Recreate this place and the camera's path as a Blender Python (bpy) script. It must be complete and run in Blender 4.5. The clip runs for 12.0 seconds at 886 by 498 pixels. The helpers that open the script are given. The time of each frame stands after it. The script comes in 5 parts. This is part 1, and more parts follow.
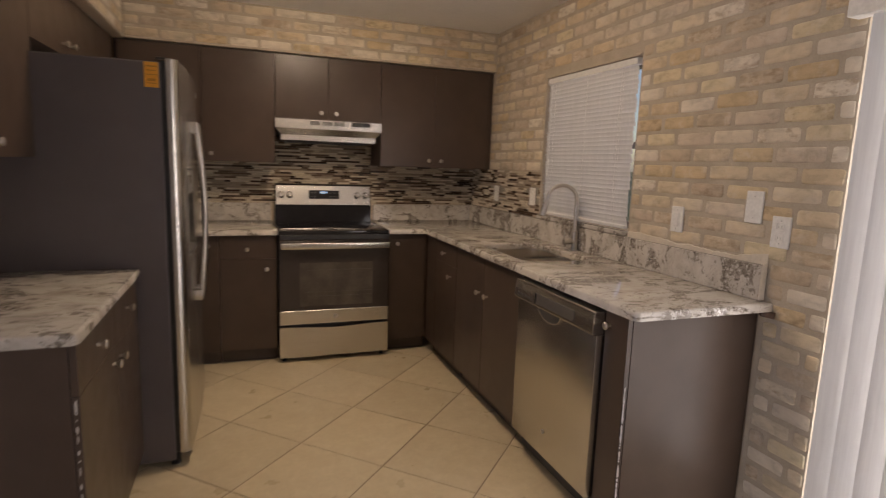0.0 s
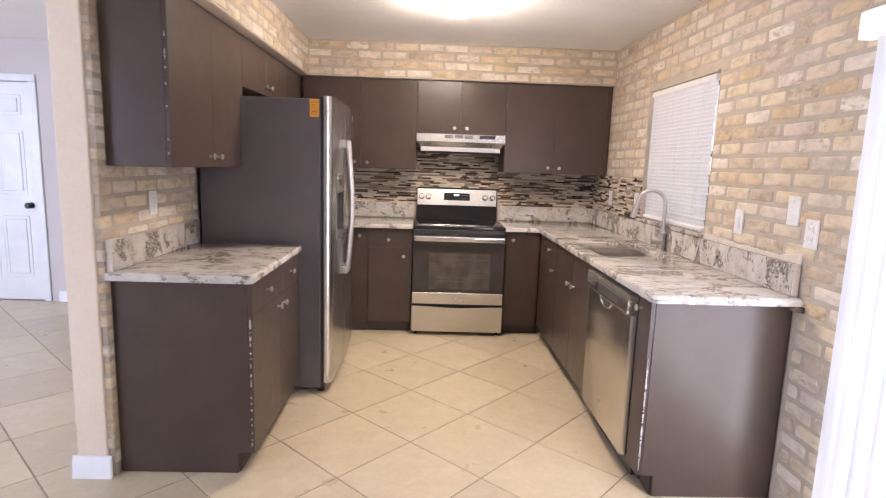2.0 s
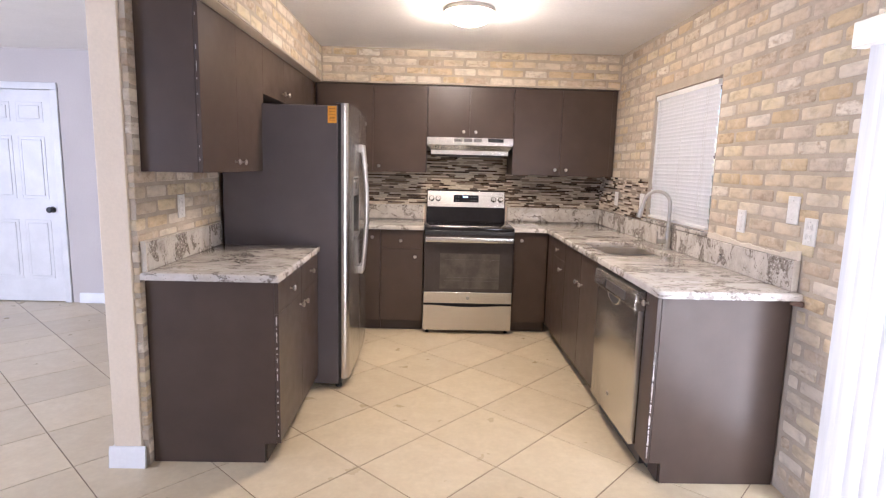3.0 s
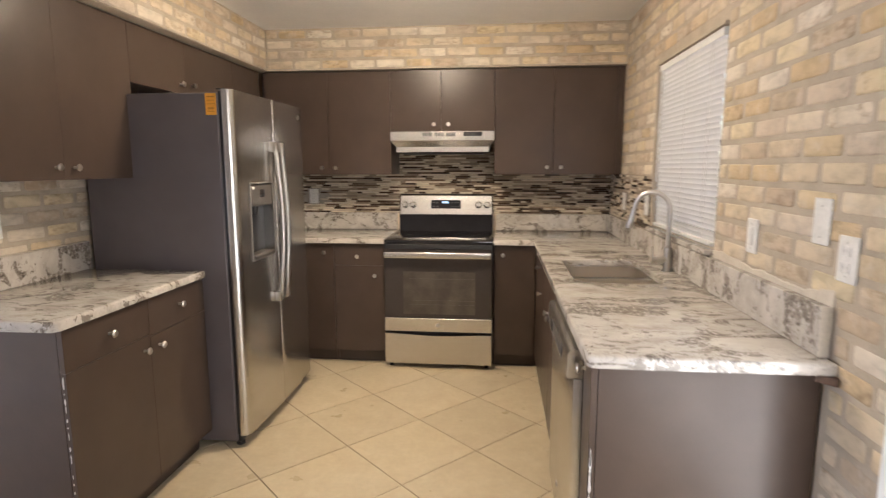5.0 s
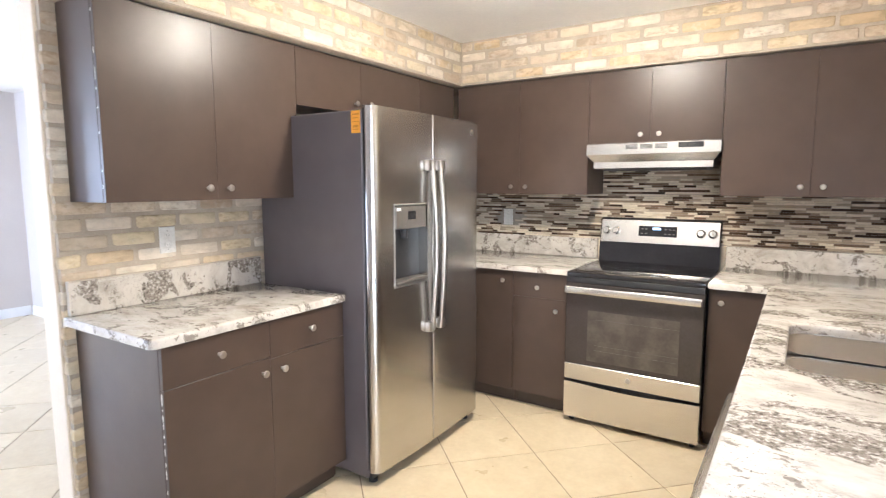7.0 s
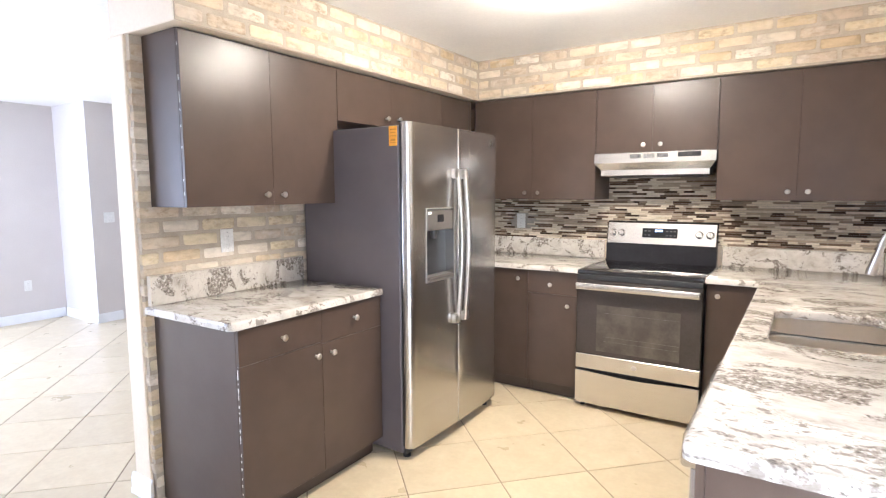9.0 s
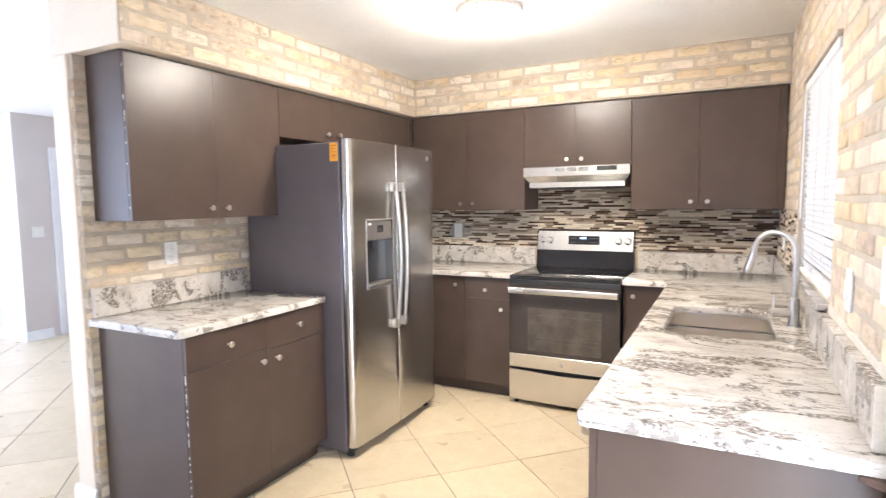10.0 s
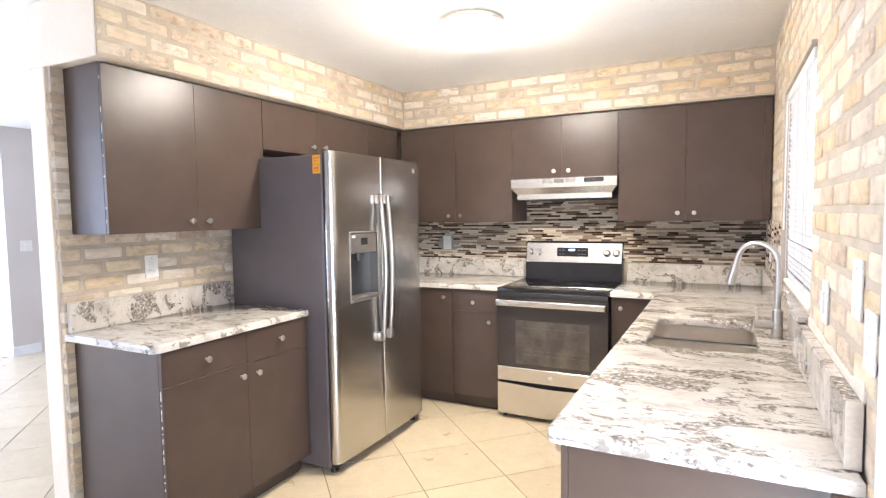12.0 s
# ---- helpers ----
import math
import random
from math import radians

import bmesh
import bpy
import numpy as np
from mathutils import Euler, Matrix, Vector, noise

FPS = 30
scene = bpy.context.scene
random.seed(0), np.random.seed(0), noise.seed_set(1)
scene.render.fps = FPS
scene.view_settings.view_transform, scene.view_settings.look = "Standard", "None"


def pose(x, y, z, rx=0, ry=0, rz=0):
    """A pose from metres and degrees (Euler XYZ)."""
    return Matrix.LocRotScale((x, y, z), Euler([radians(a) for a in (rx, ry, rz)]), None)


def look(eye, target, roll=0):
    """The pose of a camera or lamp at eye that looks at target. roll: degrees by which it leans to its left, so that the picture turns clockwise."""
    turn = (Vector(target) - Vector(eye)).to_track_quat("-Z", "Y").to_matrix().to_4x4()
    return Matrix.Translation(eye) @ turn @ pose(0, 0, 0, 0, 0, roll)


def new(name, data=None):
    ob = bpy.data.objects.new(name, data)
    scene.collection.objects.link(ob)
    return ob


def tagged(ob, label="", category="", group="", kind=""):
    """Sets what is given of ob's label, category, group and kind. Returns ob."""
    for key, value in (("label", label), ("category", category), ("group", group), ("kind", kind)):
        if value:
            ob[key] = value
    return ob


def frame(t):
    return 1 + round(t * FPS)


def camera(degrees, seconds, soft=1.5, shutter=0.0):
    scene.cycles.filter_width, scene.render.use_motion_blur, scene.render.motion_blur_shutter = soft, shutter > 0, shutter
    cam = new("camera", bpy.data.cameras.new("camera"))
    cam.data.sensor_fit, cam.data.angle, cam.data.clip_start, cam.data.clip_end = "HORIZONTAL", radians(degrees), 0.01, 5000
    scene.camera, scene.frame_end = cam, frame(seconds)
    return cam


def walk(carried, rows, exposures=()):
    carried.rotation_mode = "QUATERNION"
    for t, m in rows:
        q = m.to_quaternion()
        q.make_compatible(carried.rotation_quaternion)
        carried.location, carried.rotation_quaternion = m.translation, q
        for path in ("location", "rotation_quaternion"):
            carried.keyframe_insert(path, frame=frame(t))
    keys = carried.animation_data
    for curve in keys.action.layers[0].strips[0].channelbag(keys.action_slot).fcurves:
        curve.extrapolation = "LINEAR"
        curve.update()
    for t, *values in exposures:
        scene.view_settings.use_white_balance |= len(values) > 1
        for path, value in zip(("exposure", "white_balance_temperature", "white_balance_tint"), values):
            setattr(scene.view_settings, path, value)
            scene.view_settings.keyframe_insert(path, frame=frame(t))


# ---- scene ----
cam = camera(77.4, 12.0, soft=1.2, shutter=0.5)
PATH = [
    (0, (-0.59, -4.676, 1.408), (0.082, -2.817, 1.104), 2.0),
    (0.5, (-0.442, -4.926, 1.393), (-0.035, -2.991, 1.091), 2.2),
    (1, (-0.28, -5.085, 1.409), (0.003, -3.128, 1.106), 2.0),
    (1.5, (-0.219, -5.217, 1.418), (-0.076, -3.245, 1.114), 1.9),
    (2, (-0.279, -5.361, 1.433), (-0.215, -3.386, 1.129), 1.9),
    (2.5, (-0.341, -5.476, 1.44), (-0.29, -3.499, 1.139), 1.8),
    (3, (-0.339, -5.488, 1.44), (-0.289, -3.511, 1.142), 1.5),
    (3.2, (-0.313, -5.465, 1.44), (-0.264, -3.488, 1.139), 1.4),
    (4.8, (0.331, -4.735, 1.426), (0.229, -2.759, 1.132), 0.0),
    (5, (0.417, -4.631, 1.43), (0.219, -2.663, 1.137), -0.1),
    (5.5, (0.571, -4.39, 1.438), (0.001, -2.495, 1.151), -0.2),
    (6, (0.607, -4.168, 1.46), (-0.18, -2.349, 1.185), -0.1),
    (6.5, (0.669, -4.015, 1.447), (-0.251, -2.256, 1.203), -0.2),
    (7, (0.774, -3.997, 1.451), (-0.306, -2.33, 1.214), -0.1),
    (7.5, (0.8, -4.05, 1.46), (-0.319, -2.409, 1.232), -0.1),
    (7.7, (0.767, -4.097, 1.457), (-0.35, -2.452, 1.236), -0.2),
    (9.3, (0.894, -4.412, 1.448), (-0.179, -2.737, 1.237), -0.4),
    (9.5, (0.932, -4.456, 1.452), (-0.122, -2.77, 1.244), -0.5),
    (10, (0.984, -4.511, 1.457), (0.069, -2.741, 1.281), -0.7),
    (10.5, (0.955, -4.436, 1.456), (0.101, -2.635, 1.293), -0.8),
    (11, (0.947, -4.408, 1.462), (0.083, -2.611, 1.302), -0.8),
    (11.5, (0.979, -4.436, 1.466), (0.087, -2.652, 1.318), -0.7),
    (12, (1.041, -4.454, 1.455), (0.132, -2.678, 1.323), -0.9),
]
EXPOSURES = [(0, -1.0, 6680, 18), (0.5, -0.38, 6220, 18), (1.0, 0.12, 5900, 18), (1.5, 0.36, 5700, 18), (2.5, 0.42, 5570, 19), (3.2, 0.40, 5550, 19),
             (4.8, 0.10, 6050, 12), (5.5, 0.31, 6030, 11), (6.5, 0.84, 5380, 8), (7.5, 1.17, 5230, 9), (9.3, 1.15, 5230, 10), (10.5, 1.12, 5260, 10), (12, 1.15, 5240, 10)]
walk(cam, [(t, look(eye, target, roll)) for t, eye, target, roll in PATH], EXPOSURES)

# ---- world, daylight and lamp strengths ----
world = bpy.data.worlds.new("world")
scene.world = world
world.use_nodes = True
wt = world.node_tree
sky = wt.nodes.new("ShaderNodeTexSky")
sky.sky_type = "NISHITA"
sky.sun_disc = False
sky.sun_elevation = radians(38)
sky.sun_rotation = radians(200)
wt.links.new(sky.outputs[0], wt.nodes["Background"].inputs[0])
wt.nodes["Background"].inputs[1].default_value = 0.15
sun = new("sun", bpy.data.lights.new("sun", "SUN"))
sun.data.energy = 2.5
sun.data.angle = radians(0.5)
sun.data.color = (1.0, 0.93, 0.82)
sun.matrix_world = look((-3, -20, 14), (0, 0, 0))
LAMP_GLOW = 155.0
PATIO_POWER = 120.0
LIVING_FILL_POWER = 80.0
SOUTH_FILL_POWER = 105.0
KITCHEN_WINDOW_POWER = 3.0


def daylight(name, eye, target, width, height, power, color=(0.80, 0.85, 1.0)):
    """Sky light at an opening; the living and south openings are added."""
    lamp = new(name, bpy.data.lights.new(name, "AREA"))
    lamp.data.shape = "RECTANGLE"
    lamp.data.size, lamp.data.size_y = width, height
    lamp.data.energy = power
    lamp.data.color = color
    lamp.matrix_world = look(eye, target)
    return lamp


# ---- plan, in metres ----
BACK = -0.19        # face of the wall behind the range
EAST = 1.29         # brick face of the window wall
WEST = -1.635       # brick face of the wall behind the fridge
STUB = -3.03        # free end of that wall
CEIL = 2.42
SOFFIT = 2.13
SOUTH = -7.2
TOP = 0.930         # worktops
UPPER = 1.376       # underside of the wall cabinets

daylight("patio_daylight", (1.36, -4.42, 1.0), (0, -4.42, 1.0), 1.9, 1.9, PATIO_POWER, (1.0, 0.955, 0.90))
# fill for the hall from the west; its window is added, out of view
daylight("living_daylight", (-6.46, -4.05, 1.35), (0, -4.05, 1.25), 1.75, 1.65, LIVING_FILL_POWER)
# second hall fill, in an unseen south window made for it
daylight("south_daylight", (-5.4, SOUTH - 0.06, 1.35), (-5.4, 0, 1.25), 1.75, 1.65, SOUTH_FILL_POWER)
daylight("kitchen_window_daylight", (1.375, -1.845, 1.54), (0, -1.845, 1.54), 0.86, 0.82, KITCHEN_WINDOW_POWER)


# ---- materials ----
def nodes_of(name, rough, metal=0.0):
    m = bpy.data.materials.new(name)
    m.use_nodes = True
    t = m.node_tree
    b = t.nodes["Principled BSDF"]
    b.inputs["Roughness"].default_value = rough
    b.inputs["Metallic"].default_value = metal
    return m, t, b


def place(t, stretch=(1, 1, 1), turn=(0, 0, 0)):
    g = t.nodes.new("ShaderNodeNewGeometry")
    mp = t.nodes.new("ShaderNodeMapping")
    mp.inputs["Scale"].default_value = stretch
    mp.inputs["Rotation"].default_value = [radians(a) for a in turn]
    t.links.new(g.outputs["Position"], mp.inputs["Vector"])
    return mp.outputs["Vector"]


def grain(t, vec, scale, detail=4.0, rough=0.55, warp=0.0):
    n = t.nodes.new("ShaderNodeTexNoise")
    n.inputs["Scale"].default_value = scale
    n.inputs["Detail"].default_value = detail
    n.inputs["Roughness"].default_value = rough
    n.inputs["Distortion"].default_value = warp
    t.links.new(vec, n.inputs["Vector"])
    return n.outputs["Fac"]


def ramp(t, fac, stops, sharp=False):
    r = t.nodes.new("ShaderNodeValToRGB")
    r.color_ramp.interpolation = "CONSTANT" if sharp else "LINEAR"
    el = r.color_ramp.elements
    while len(el) < len(stops):
        el.new(0.5)
    for e, (at, c) in zip(el, stops):
        e.position = at
        e.color = (*c, 1) if len(c) == 3 else c
    t.links.new(fac, r.inputs["Fac"])
    return r.outputs["Color"]


def mix(t, fac, a, b, kind="MIX"):
    n = t.nodes.new("ShaderNodeMix")
    n.data_type, n.blend_type = "RGBA", kind
    for value, socket in ((fac, n.inputs[0]), (a, n.inputs[6]), (b, n.inputs[7])):
        if isinstance(value, (int, float)):
            socket.default_value = value
        elif isinstance(value, tuple):
            socket.default_value = (*value, 1)
        else:
            t.links.new(value, socket)
    return n.outputs[2]


def relief(t, b, height, strength, distance):
    n = t.nodes.new("ShaderNodeBump")
    n.inputs["Strength"].default_value = strength
    n.inputs["Distance"].default_value = distance
    t.links.new(height, n.inputs["Height"])
    t.links.new(n.outputs["Normal"], b.inputs["Normal"])


def grey(v):
    return (v, v, v)


def surface(name, c1, c2, scale, rough, metal=0.0, fine=80.0, bump=0.0, bump_scale=200.0, stretch=(1, 1, 1), spread=0.12, rough_to=None):
    """Two tones in patches, a fine grain over them, uneven gloss and a slight relief."""
    m, t, b = nodes_of(name, rough, metal)
    vec = place(t, stretch)
    patches = grain(t, vec, scale, 3)
    base = mix(t, ramp(t, patches, [(0.35, grey(0)), (0.65, grey(1))]), c1, c2)
    specks = ramp(t, grain(t, vec, fine, 2), [(0.3, grey(1 - spread)), (0.7, grey(1))])
    t.links.new(mix(t, 1.0, base, specks, "MULTIPLY"), b.inputs["Base Color"])
    if rough_to is not None:
        r = ramp(t, grain(t, vec, scale * 2.3, 4), [(0.35, grey(rough)), (0.7, grey(rough_to))])
        t.links.new(r, b.inputs["Roughness"])
    if bump:
        relief(t, b, grain(t, vec, bump_scale, 3), bump, 0.002)
    return m


def make_brick(name, own):
    """Old tan brick; own: each brick is an object of its own, else an island of a mesh."""
    m, t, b = nodes_of(name, 0.85)
    vec = place(t)
    if own:
        rnd = t.nodes.new("ShaderNodeObjectInfo").outputs["Random"]
    else:
        rnd = t.nodes.new("ShaderNodeNewGeometry").outputs["Random Per Island"]
    tone = ramp(t, rnd, [(0.0, (0.64, 0.565, 0.44)), (0.13, (0.575, 0.445, 0.275)), (0.26, (0.70, 0.64, 0.54)), (0.38, (0.53, 0.435, 0.33)), (0.50, (0.655, 0.565, 0.385)),
                         (0.60, (0.525, 0.40, 0.24)), (0.70, (0.69, 0.625, 0.515)), (0.80, (0.46, 0.365, 0.27)), (0.90, (0.63, 0.535, 0.395)), (1.0, (0.415, 0.32, 0.225))])
    clouds = ramp(t, grain(t, place(t, (0.8, 0.8, 1.5)), 14, 5, 0.62, 0.4), [(0.28, grey(0.70)), (0.5, grey(0.97)), (0.72, grey(1.12))])
    base = mix(t, 1.0, tone, clouds, "MULTIPLY")
    # burnt spots on some of the bricks
    shift = t.nodes.new("ShaderNodeMath")
    shift.operation = "MULTIPLY"
    t.links.new(rnd, shift.inputs[0])
    shift.inputs[1].default_value = 7.31
    wrap = t.nodes.new("ShaderNodeMath")
    wrap.operation = "FRACT"
    t.links.new(shift.outputs[0], wrap.inputs[0])
    some = ramp(t, wrap.outputs[0], [(0.70, grey(0)), (0.86, grey(0.9))])
    spots = ramp(t, grain(t, place(t, (0.75, 0.75, 1.5)), 26, 4, 0.65), [(0.48, grey(0)), (0.68, grey(0.8))])
    burnt = mix(t, 1.0, some, spots, "MULTIPLY")
    base = mix(t, burnt, base, (0.30, 0.215, 0.135))
    lime = ramp(t, grain(t, vec, 11, 5, 0.65), [(0.52, grey(0)), (0.70, grey(0.5))])
    base = mix(t, lime, base, (0.68, 0.62, 0.53))
    t.links.new(base, b.inputs["Base Color"])
    relief(t, b, grain(t, vec, 120, 4, 0.65), 0.55, 0.004)
    return m


def make_granite(name, stretch, turn, blotch, dark_from, ragged):
    """Polished white granite with ragged grey-brown drifts and dark crystals."""
    m, t, b = nodes_of(name, 0.09)
    flow = place(t, stretch, turn)
    plain = place(t)
    ground = ramp(t, grain(t, flow, 7, 7, 0.65, 0.4), [(0.30, (0.36, 0.32, 0.27)), (0.42, (0.50, 0.46, 0.41)), (0.58, (0.60, 0.565, 0.515))])
    # mottled inside of the drifts
    inside = ramp(t, grain(t, plain, 75, 4, 0.7), [(0.36, (0.10, 0.085, 0.07)), (0.45, (0.235, 0.205, 0.175)), (0.54, (0.34, 0.305, 0.265)), (0.62, (0.60, 0.57, 0.53))])
    field = grain(t, flow, blotch, 12, ragged, 0.8)
    halo = ramp(t, field, [(dark_from - 0.03, grey(0)), (dark_from + 0.03, grey(0.38))])
    base = mix(t, halo, ground, (0.50, 0.465, 0.42))
    drift = ramp(t, field, [(dark_from + 0.024, grey(0)), (dark_from + 0.042, grey(1))])
    base = mix(t, drift, base, inside)
    # short broken flecks near the drifts
    fleck = ramp(t, grain(t, flow, blotch * 5, 6, 0.68, 0.5), [(0.565, grey(0)), (0.595, grey(0.9))])
    near = ramp(t, grain(t, flow, blotch * 0.8, 4, 0.6), [(0.47, grey(0)), (0.55, grey(1))])
    base = mix(t, mix(t, 1.0, fleck, near, "MULTIPLY"), base, (0.22, 0.19, 0.16))
    thin = ramp(t, grain(t, flow, blotch * 1.6, 8, 0.66, 1.0), [(0.488, grey(0)), (0.5, grey(0.75)), (0.512, grey(0))])
    area = ramp(t, grain(t, plain, 4.2, 3), [(0.50, grey(0)), (0.6, grey(1))])
    base = mix(t, mix(t, 1.0, thin, area, "MULTIPLY"), base, (0.27, 0.24, 0.21))
    crystals = ramp(t, grain(t, plain, 130, 3, 0.6), [(0.64, grey(0)), (0.69, grey(0.9))])
    base = mix(t, mix(t, 1.0, crystals, near, "MULTIPLY"), base, (0.05, 0.042, 0.038))
    t.links.new(base, b.inputs["Base Color"])
    b.inputs["Coat Weight"].default_value = 0.12
    b.inputs["Coat Roughness"].default_value = 0.04
    return m


def make_mosaic(name, own, stops):
    """Strips of glass and stone; stops: where each tone begins, its colour and its roughness."""
    m, t, b = nodes_of(name, 0.2)
    rnd = t.nodes.new("ShaderNodeObjectInfo").outputs["Random"] if own else t.nodes.new("ShaderNodeNewGeometry").outputs["Random Per Island"]
    tone = ramp(t, rnd, [(at, colour) for at, colour, _ in stops], True)
    veins = ramp(t, grain(t, place(t, (0.4, 0.4, 2)), 70, 3), [(0.3, grey(0.78)), (0.7, grey(1.08))])
    t.links.new(mix(t, 1.0, tone, veins, "MULTIPLY"), b.inputs["Base Color"])
    t.links.new(ramp(t, rnd, [(at, grey(r)) for at, _, r in stops], True), b.inputs["Roughness"])
    b.inputs["Specular IOR Level"].default_value = 0.12
    return m


def make_tile(name):
    m, t, b = nodes_of(name, 0.3)
    vec = place(t)
    rnd = t.nodes.new("ShaderNodeObjectInfo").outputs["Random"]
    base = ramp(t, grain(t, vec, 9, 6, 0.62, 0.3), [(0.3, (0.59, 0.485, 0.325)), (0.5, (0.62, 0.52, 0.355)), (0.7, (0.655, 0.56, 0.395))])
    each = ramp(t, rnd, [(0, grey(0.92)), (1, grey(1.04))])
    base = mix(t, 1.0, base, each, "MULTIPLY")
    fine = ramp(t, grain(t, vec, 38, 4, 0.6), [(0.3, grey(0.95)), (0.7, grey(1.03))])
    t.links.new(mix(t, 1.0, base, fine, "MULTIPLY"), b.inputs["Base Color"])
    t.links.new(ramp(t, grain(t, vec, 5, 4), [(0.3, grey(0.27)), (0.7, grey(0.33))]), b.inputs["Roughness"])
    relief(t, b, grain(t, vec, 45, 4), 0.12, 0.002)
    return m


def make_glass(name, tint=(1, 1, 1), rough=0.0):
    m, t, b = nodes_of(name, rough)
    b.inputs["Base Color"].default_value = (*tint, 1)
    b.inputs["Transmission Weight"].default_value = 1.0
    b.inputs["IOR"].default_value = 1.45
    return m


def make_glow(name, color, strength):
    m, t, b = nodes_of(name, 0.3)
    b.inputs["Base Color"].default_value = (0.85, 0.85, 0.83, 1)
    b.inputs["Emission Color"].default_value = (*color, 1)
    b.inputs["Emission Strength"].default_value = strength
    return m


def make_blind(name, share, white):
    """White vinyl that lets some daylight through."""
    m, t, b = nodes_of(name, 0.45)
    b.inputs["Base Color"].default_value = (0.80, 0.79, 0.78, 1)
    out = t.nodes["Material Output"]
    tr = t.nodes.new("ShaderNodeBsdfTranslucent")
    tr.inputs["Color"].default_value = (0.85, 0.84, 0.84, 1)
    ms = t.nodes.new("ShaderNodeMixShader")
    ms.inputs[0].default_value = share
    t.links.new(b.outputs[0], ms.inputs[1])
    t.links.new(tr.outputs[0], ms.inputs[2])
    t.links.new(ms.outputs[0], out.inputs["Surface"])
    tone = ramp(t, grain(t, place(t, (1, 14, 0.6)), 6, 3), [(0.3, grey(white * 0.92)), (0.7, grey(white * 1.05))])
    t.links.new(tone, b.inputs["Base Color"])
    return m


brick_own = make_brick("old_brick", True)
brick_joined = make_brick("old_brick_joined", False)
mortar = surface("mortar", (0.43, 0.365, 0.285), (0.51, 0.44, 0.35), 9, 0.95, bump=0.5, bump_scale=150, fine=150)
paint_brown = surface("brown_cabinet_paint", (0.067, 0.046, 0.0355), (0.078, 0.0545, 0.042), 5, 0.28, bump=0.08, bump_scale=110, fine=300, spread=0.06, rough_to=0.34)
paint_brown.node_tree.nodes["Principled BSDF"].inputs["Specular IOR Level"].default_value = 0.31
kick_brown = surface("brown_kick_paint", (0.062, 0.043, 0.033), (0.071, 0.05, 0.039), 5, 0.5, fine=200)
chip_white = surface("bare_edge", (0.62, 0.58, 0.53), (0.75, 0.72, 0.68), 60, 0.8)
granite_top = make_granite("granite_top", (0.9, 1.55, 1.55), (0, 0, 16), 3.8, 0.502, 0.655)
granite_splash = make_granite("granite_splash", (1.2, 1.2, 1.4), (0, 35, 0), 8.5, 0.53, 0.58)
granite_side = make_granite("granite_side", (1.0, 1.25, 0.9), (25, 0, 0), 6.5, 0.50, 0.54)
STRIP_TONES = [(0.0, (0.66, 0.58, 0.46), 0.42), (0.26, (0.58, 0.50, 0.38), 0.42), (0.44, (0.36, 0.295, 0.225), 0.34), (0.60, (0.27, 0.21, 0.155), 0.30),
               (0.74, (0.165, 0.116, 0.080), 0.26), (0.84, (0.082, 0.053, 0.035), 0.24), (0.93, (0.046, 0.031, 0.022), 0.22)]
mosaic_joined = make_mosaic("mosaic_strips", False, STRIP_TONES)
mosaic_own = make_mosaic("mosaic_strip", True, STRIP_TONES)
grout_dark = surface("mosaic_grout", (0.30, 0.27, 0.23), (0.36, 0.32, 0.28), 20, 0.9)
tile_own = make_tile("floor_tile")
grout_floor = surface("floor_grout", (0.27, 0.205, 0.145), (0.34, 0.26, 0.19), 6, 0.9, fine=120)
plaster_pale = surface("pale_plaster", (0.58, 0.52, 0.43), (0.66, 0.60, 0.51), 14, 0.9, bump=0.4, bump_scale=120, fine=120)
steel = surface("brushed_steel", (0.64, 0.62, 0.59), (0.67, 0.65, 0.62), 1.0, 0.27, 1.0, fine=25, bump=0.03, bump_scale=28, stretch=(1, 1, 60), spread=0.04)
steel_fridge = surface("brushed_fridge_steel", (0.53, 0.51, 0.48), (0.56, 0.54, 0.51), 0.8, 0.25, 1.0, fine=25, bump=0.012, bump_scale=30, stretch=(1, 1, 60), spread=0.04)
steel_sink = surface("sink_steel", (0.72, 0.67, 0.61), (0.76, 0.71, 0.65), 2, 0.29, 1.0, fine=80, spread=0.03)
wood_raw = surface("raw_wood", (0.07, 0.042, 0.030), (0.12, 0.07, 0.048), 40, 0.8, stretch=(1, 4, 1))
nickel = surface("satin_nickel", (0.56, 0.53, 0.49), (0.60, 0.57, 0.53), 30, 0.28, 1.0)
chrome = surface("chrome", (0.75, 0.75, 0.75), (0.8, 0.8, 0.8), 10, 0.08, 1.0)
fridge_side = surface("grey_fridge_paint", (0.116, 0.100, 0.106), (0.127, 0.110, 0.116), 6, 0.5, bump=0.12, bump_scale=260, fine=250, spread=0.05)
black_gloss = surface("black_glass", (0.017, 0.016, 0.018), (0.023, 0.021, 0.023), 4, 0.07, rough_to=0.10)
black_plastic = surface("black_plastic", (0.018, 0.018, 0.02), (0.025, 0.025, 0.027), 10, 0.4)
grey_plastic = surface("grey_plastic", (0.082, 0.073, 0.066), (0.094, 0.085, 0.078), 10, 0.35)
rim_grey = surface("pale_grey_plastic", (0.19, 0.175, 0.16), (0.22, 0.205, 0.19), 10, 0.3)
dark_recess = surface("dark_grey_plastic", (0.045, 0.042, 0.040), (0.062, 0.058, 0.055), 10, 0.3)
oven_glass = surface("oven_door_glass", (0.046, 0.037, 0.034), (0.053, 0.043, 0.040), 4, 0.10)
# the paler brown mottle paints the room's reflection into the glass colour
oven_window = surface("oven_window_glass", (0.066, 0.055, 0.047), (0.10, 0.085, 0.073), 9, 0.12)
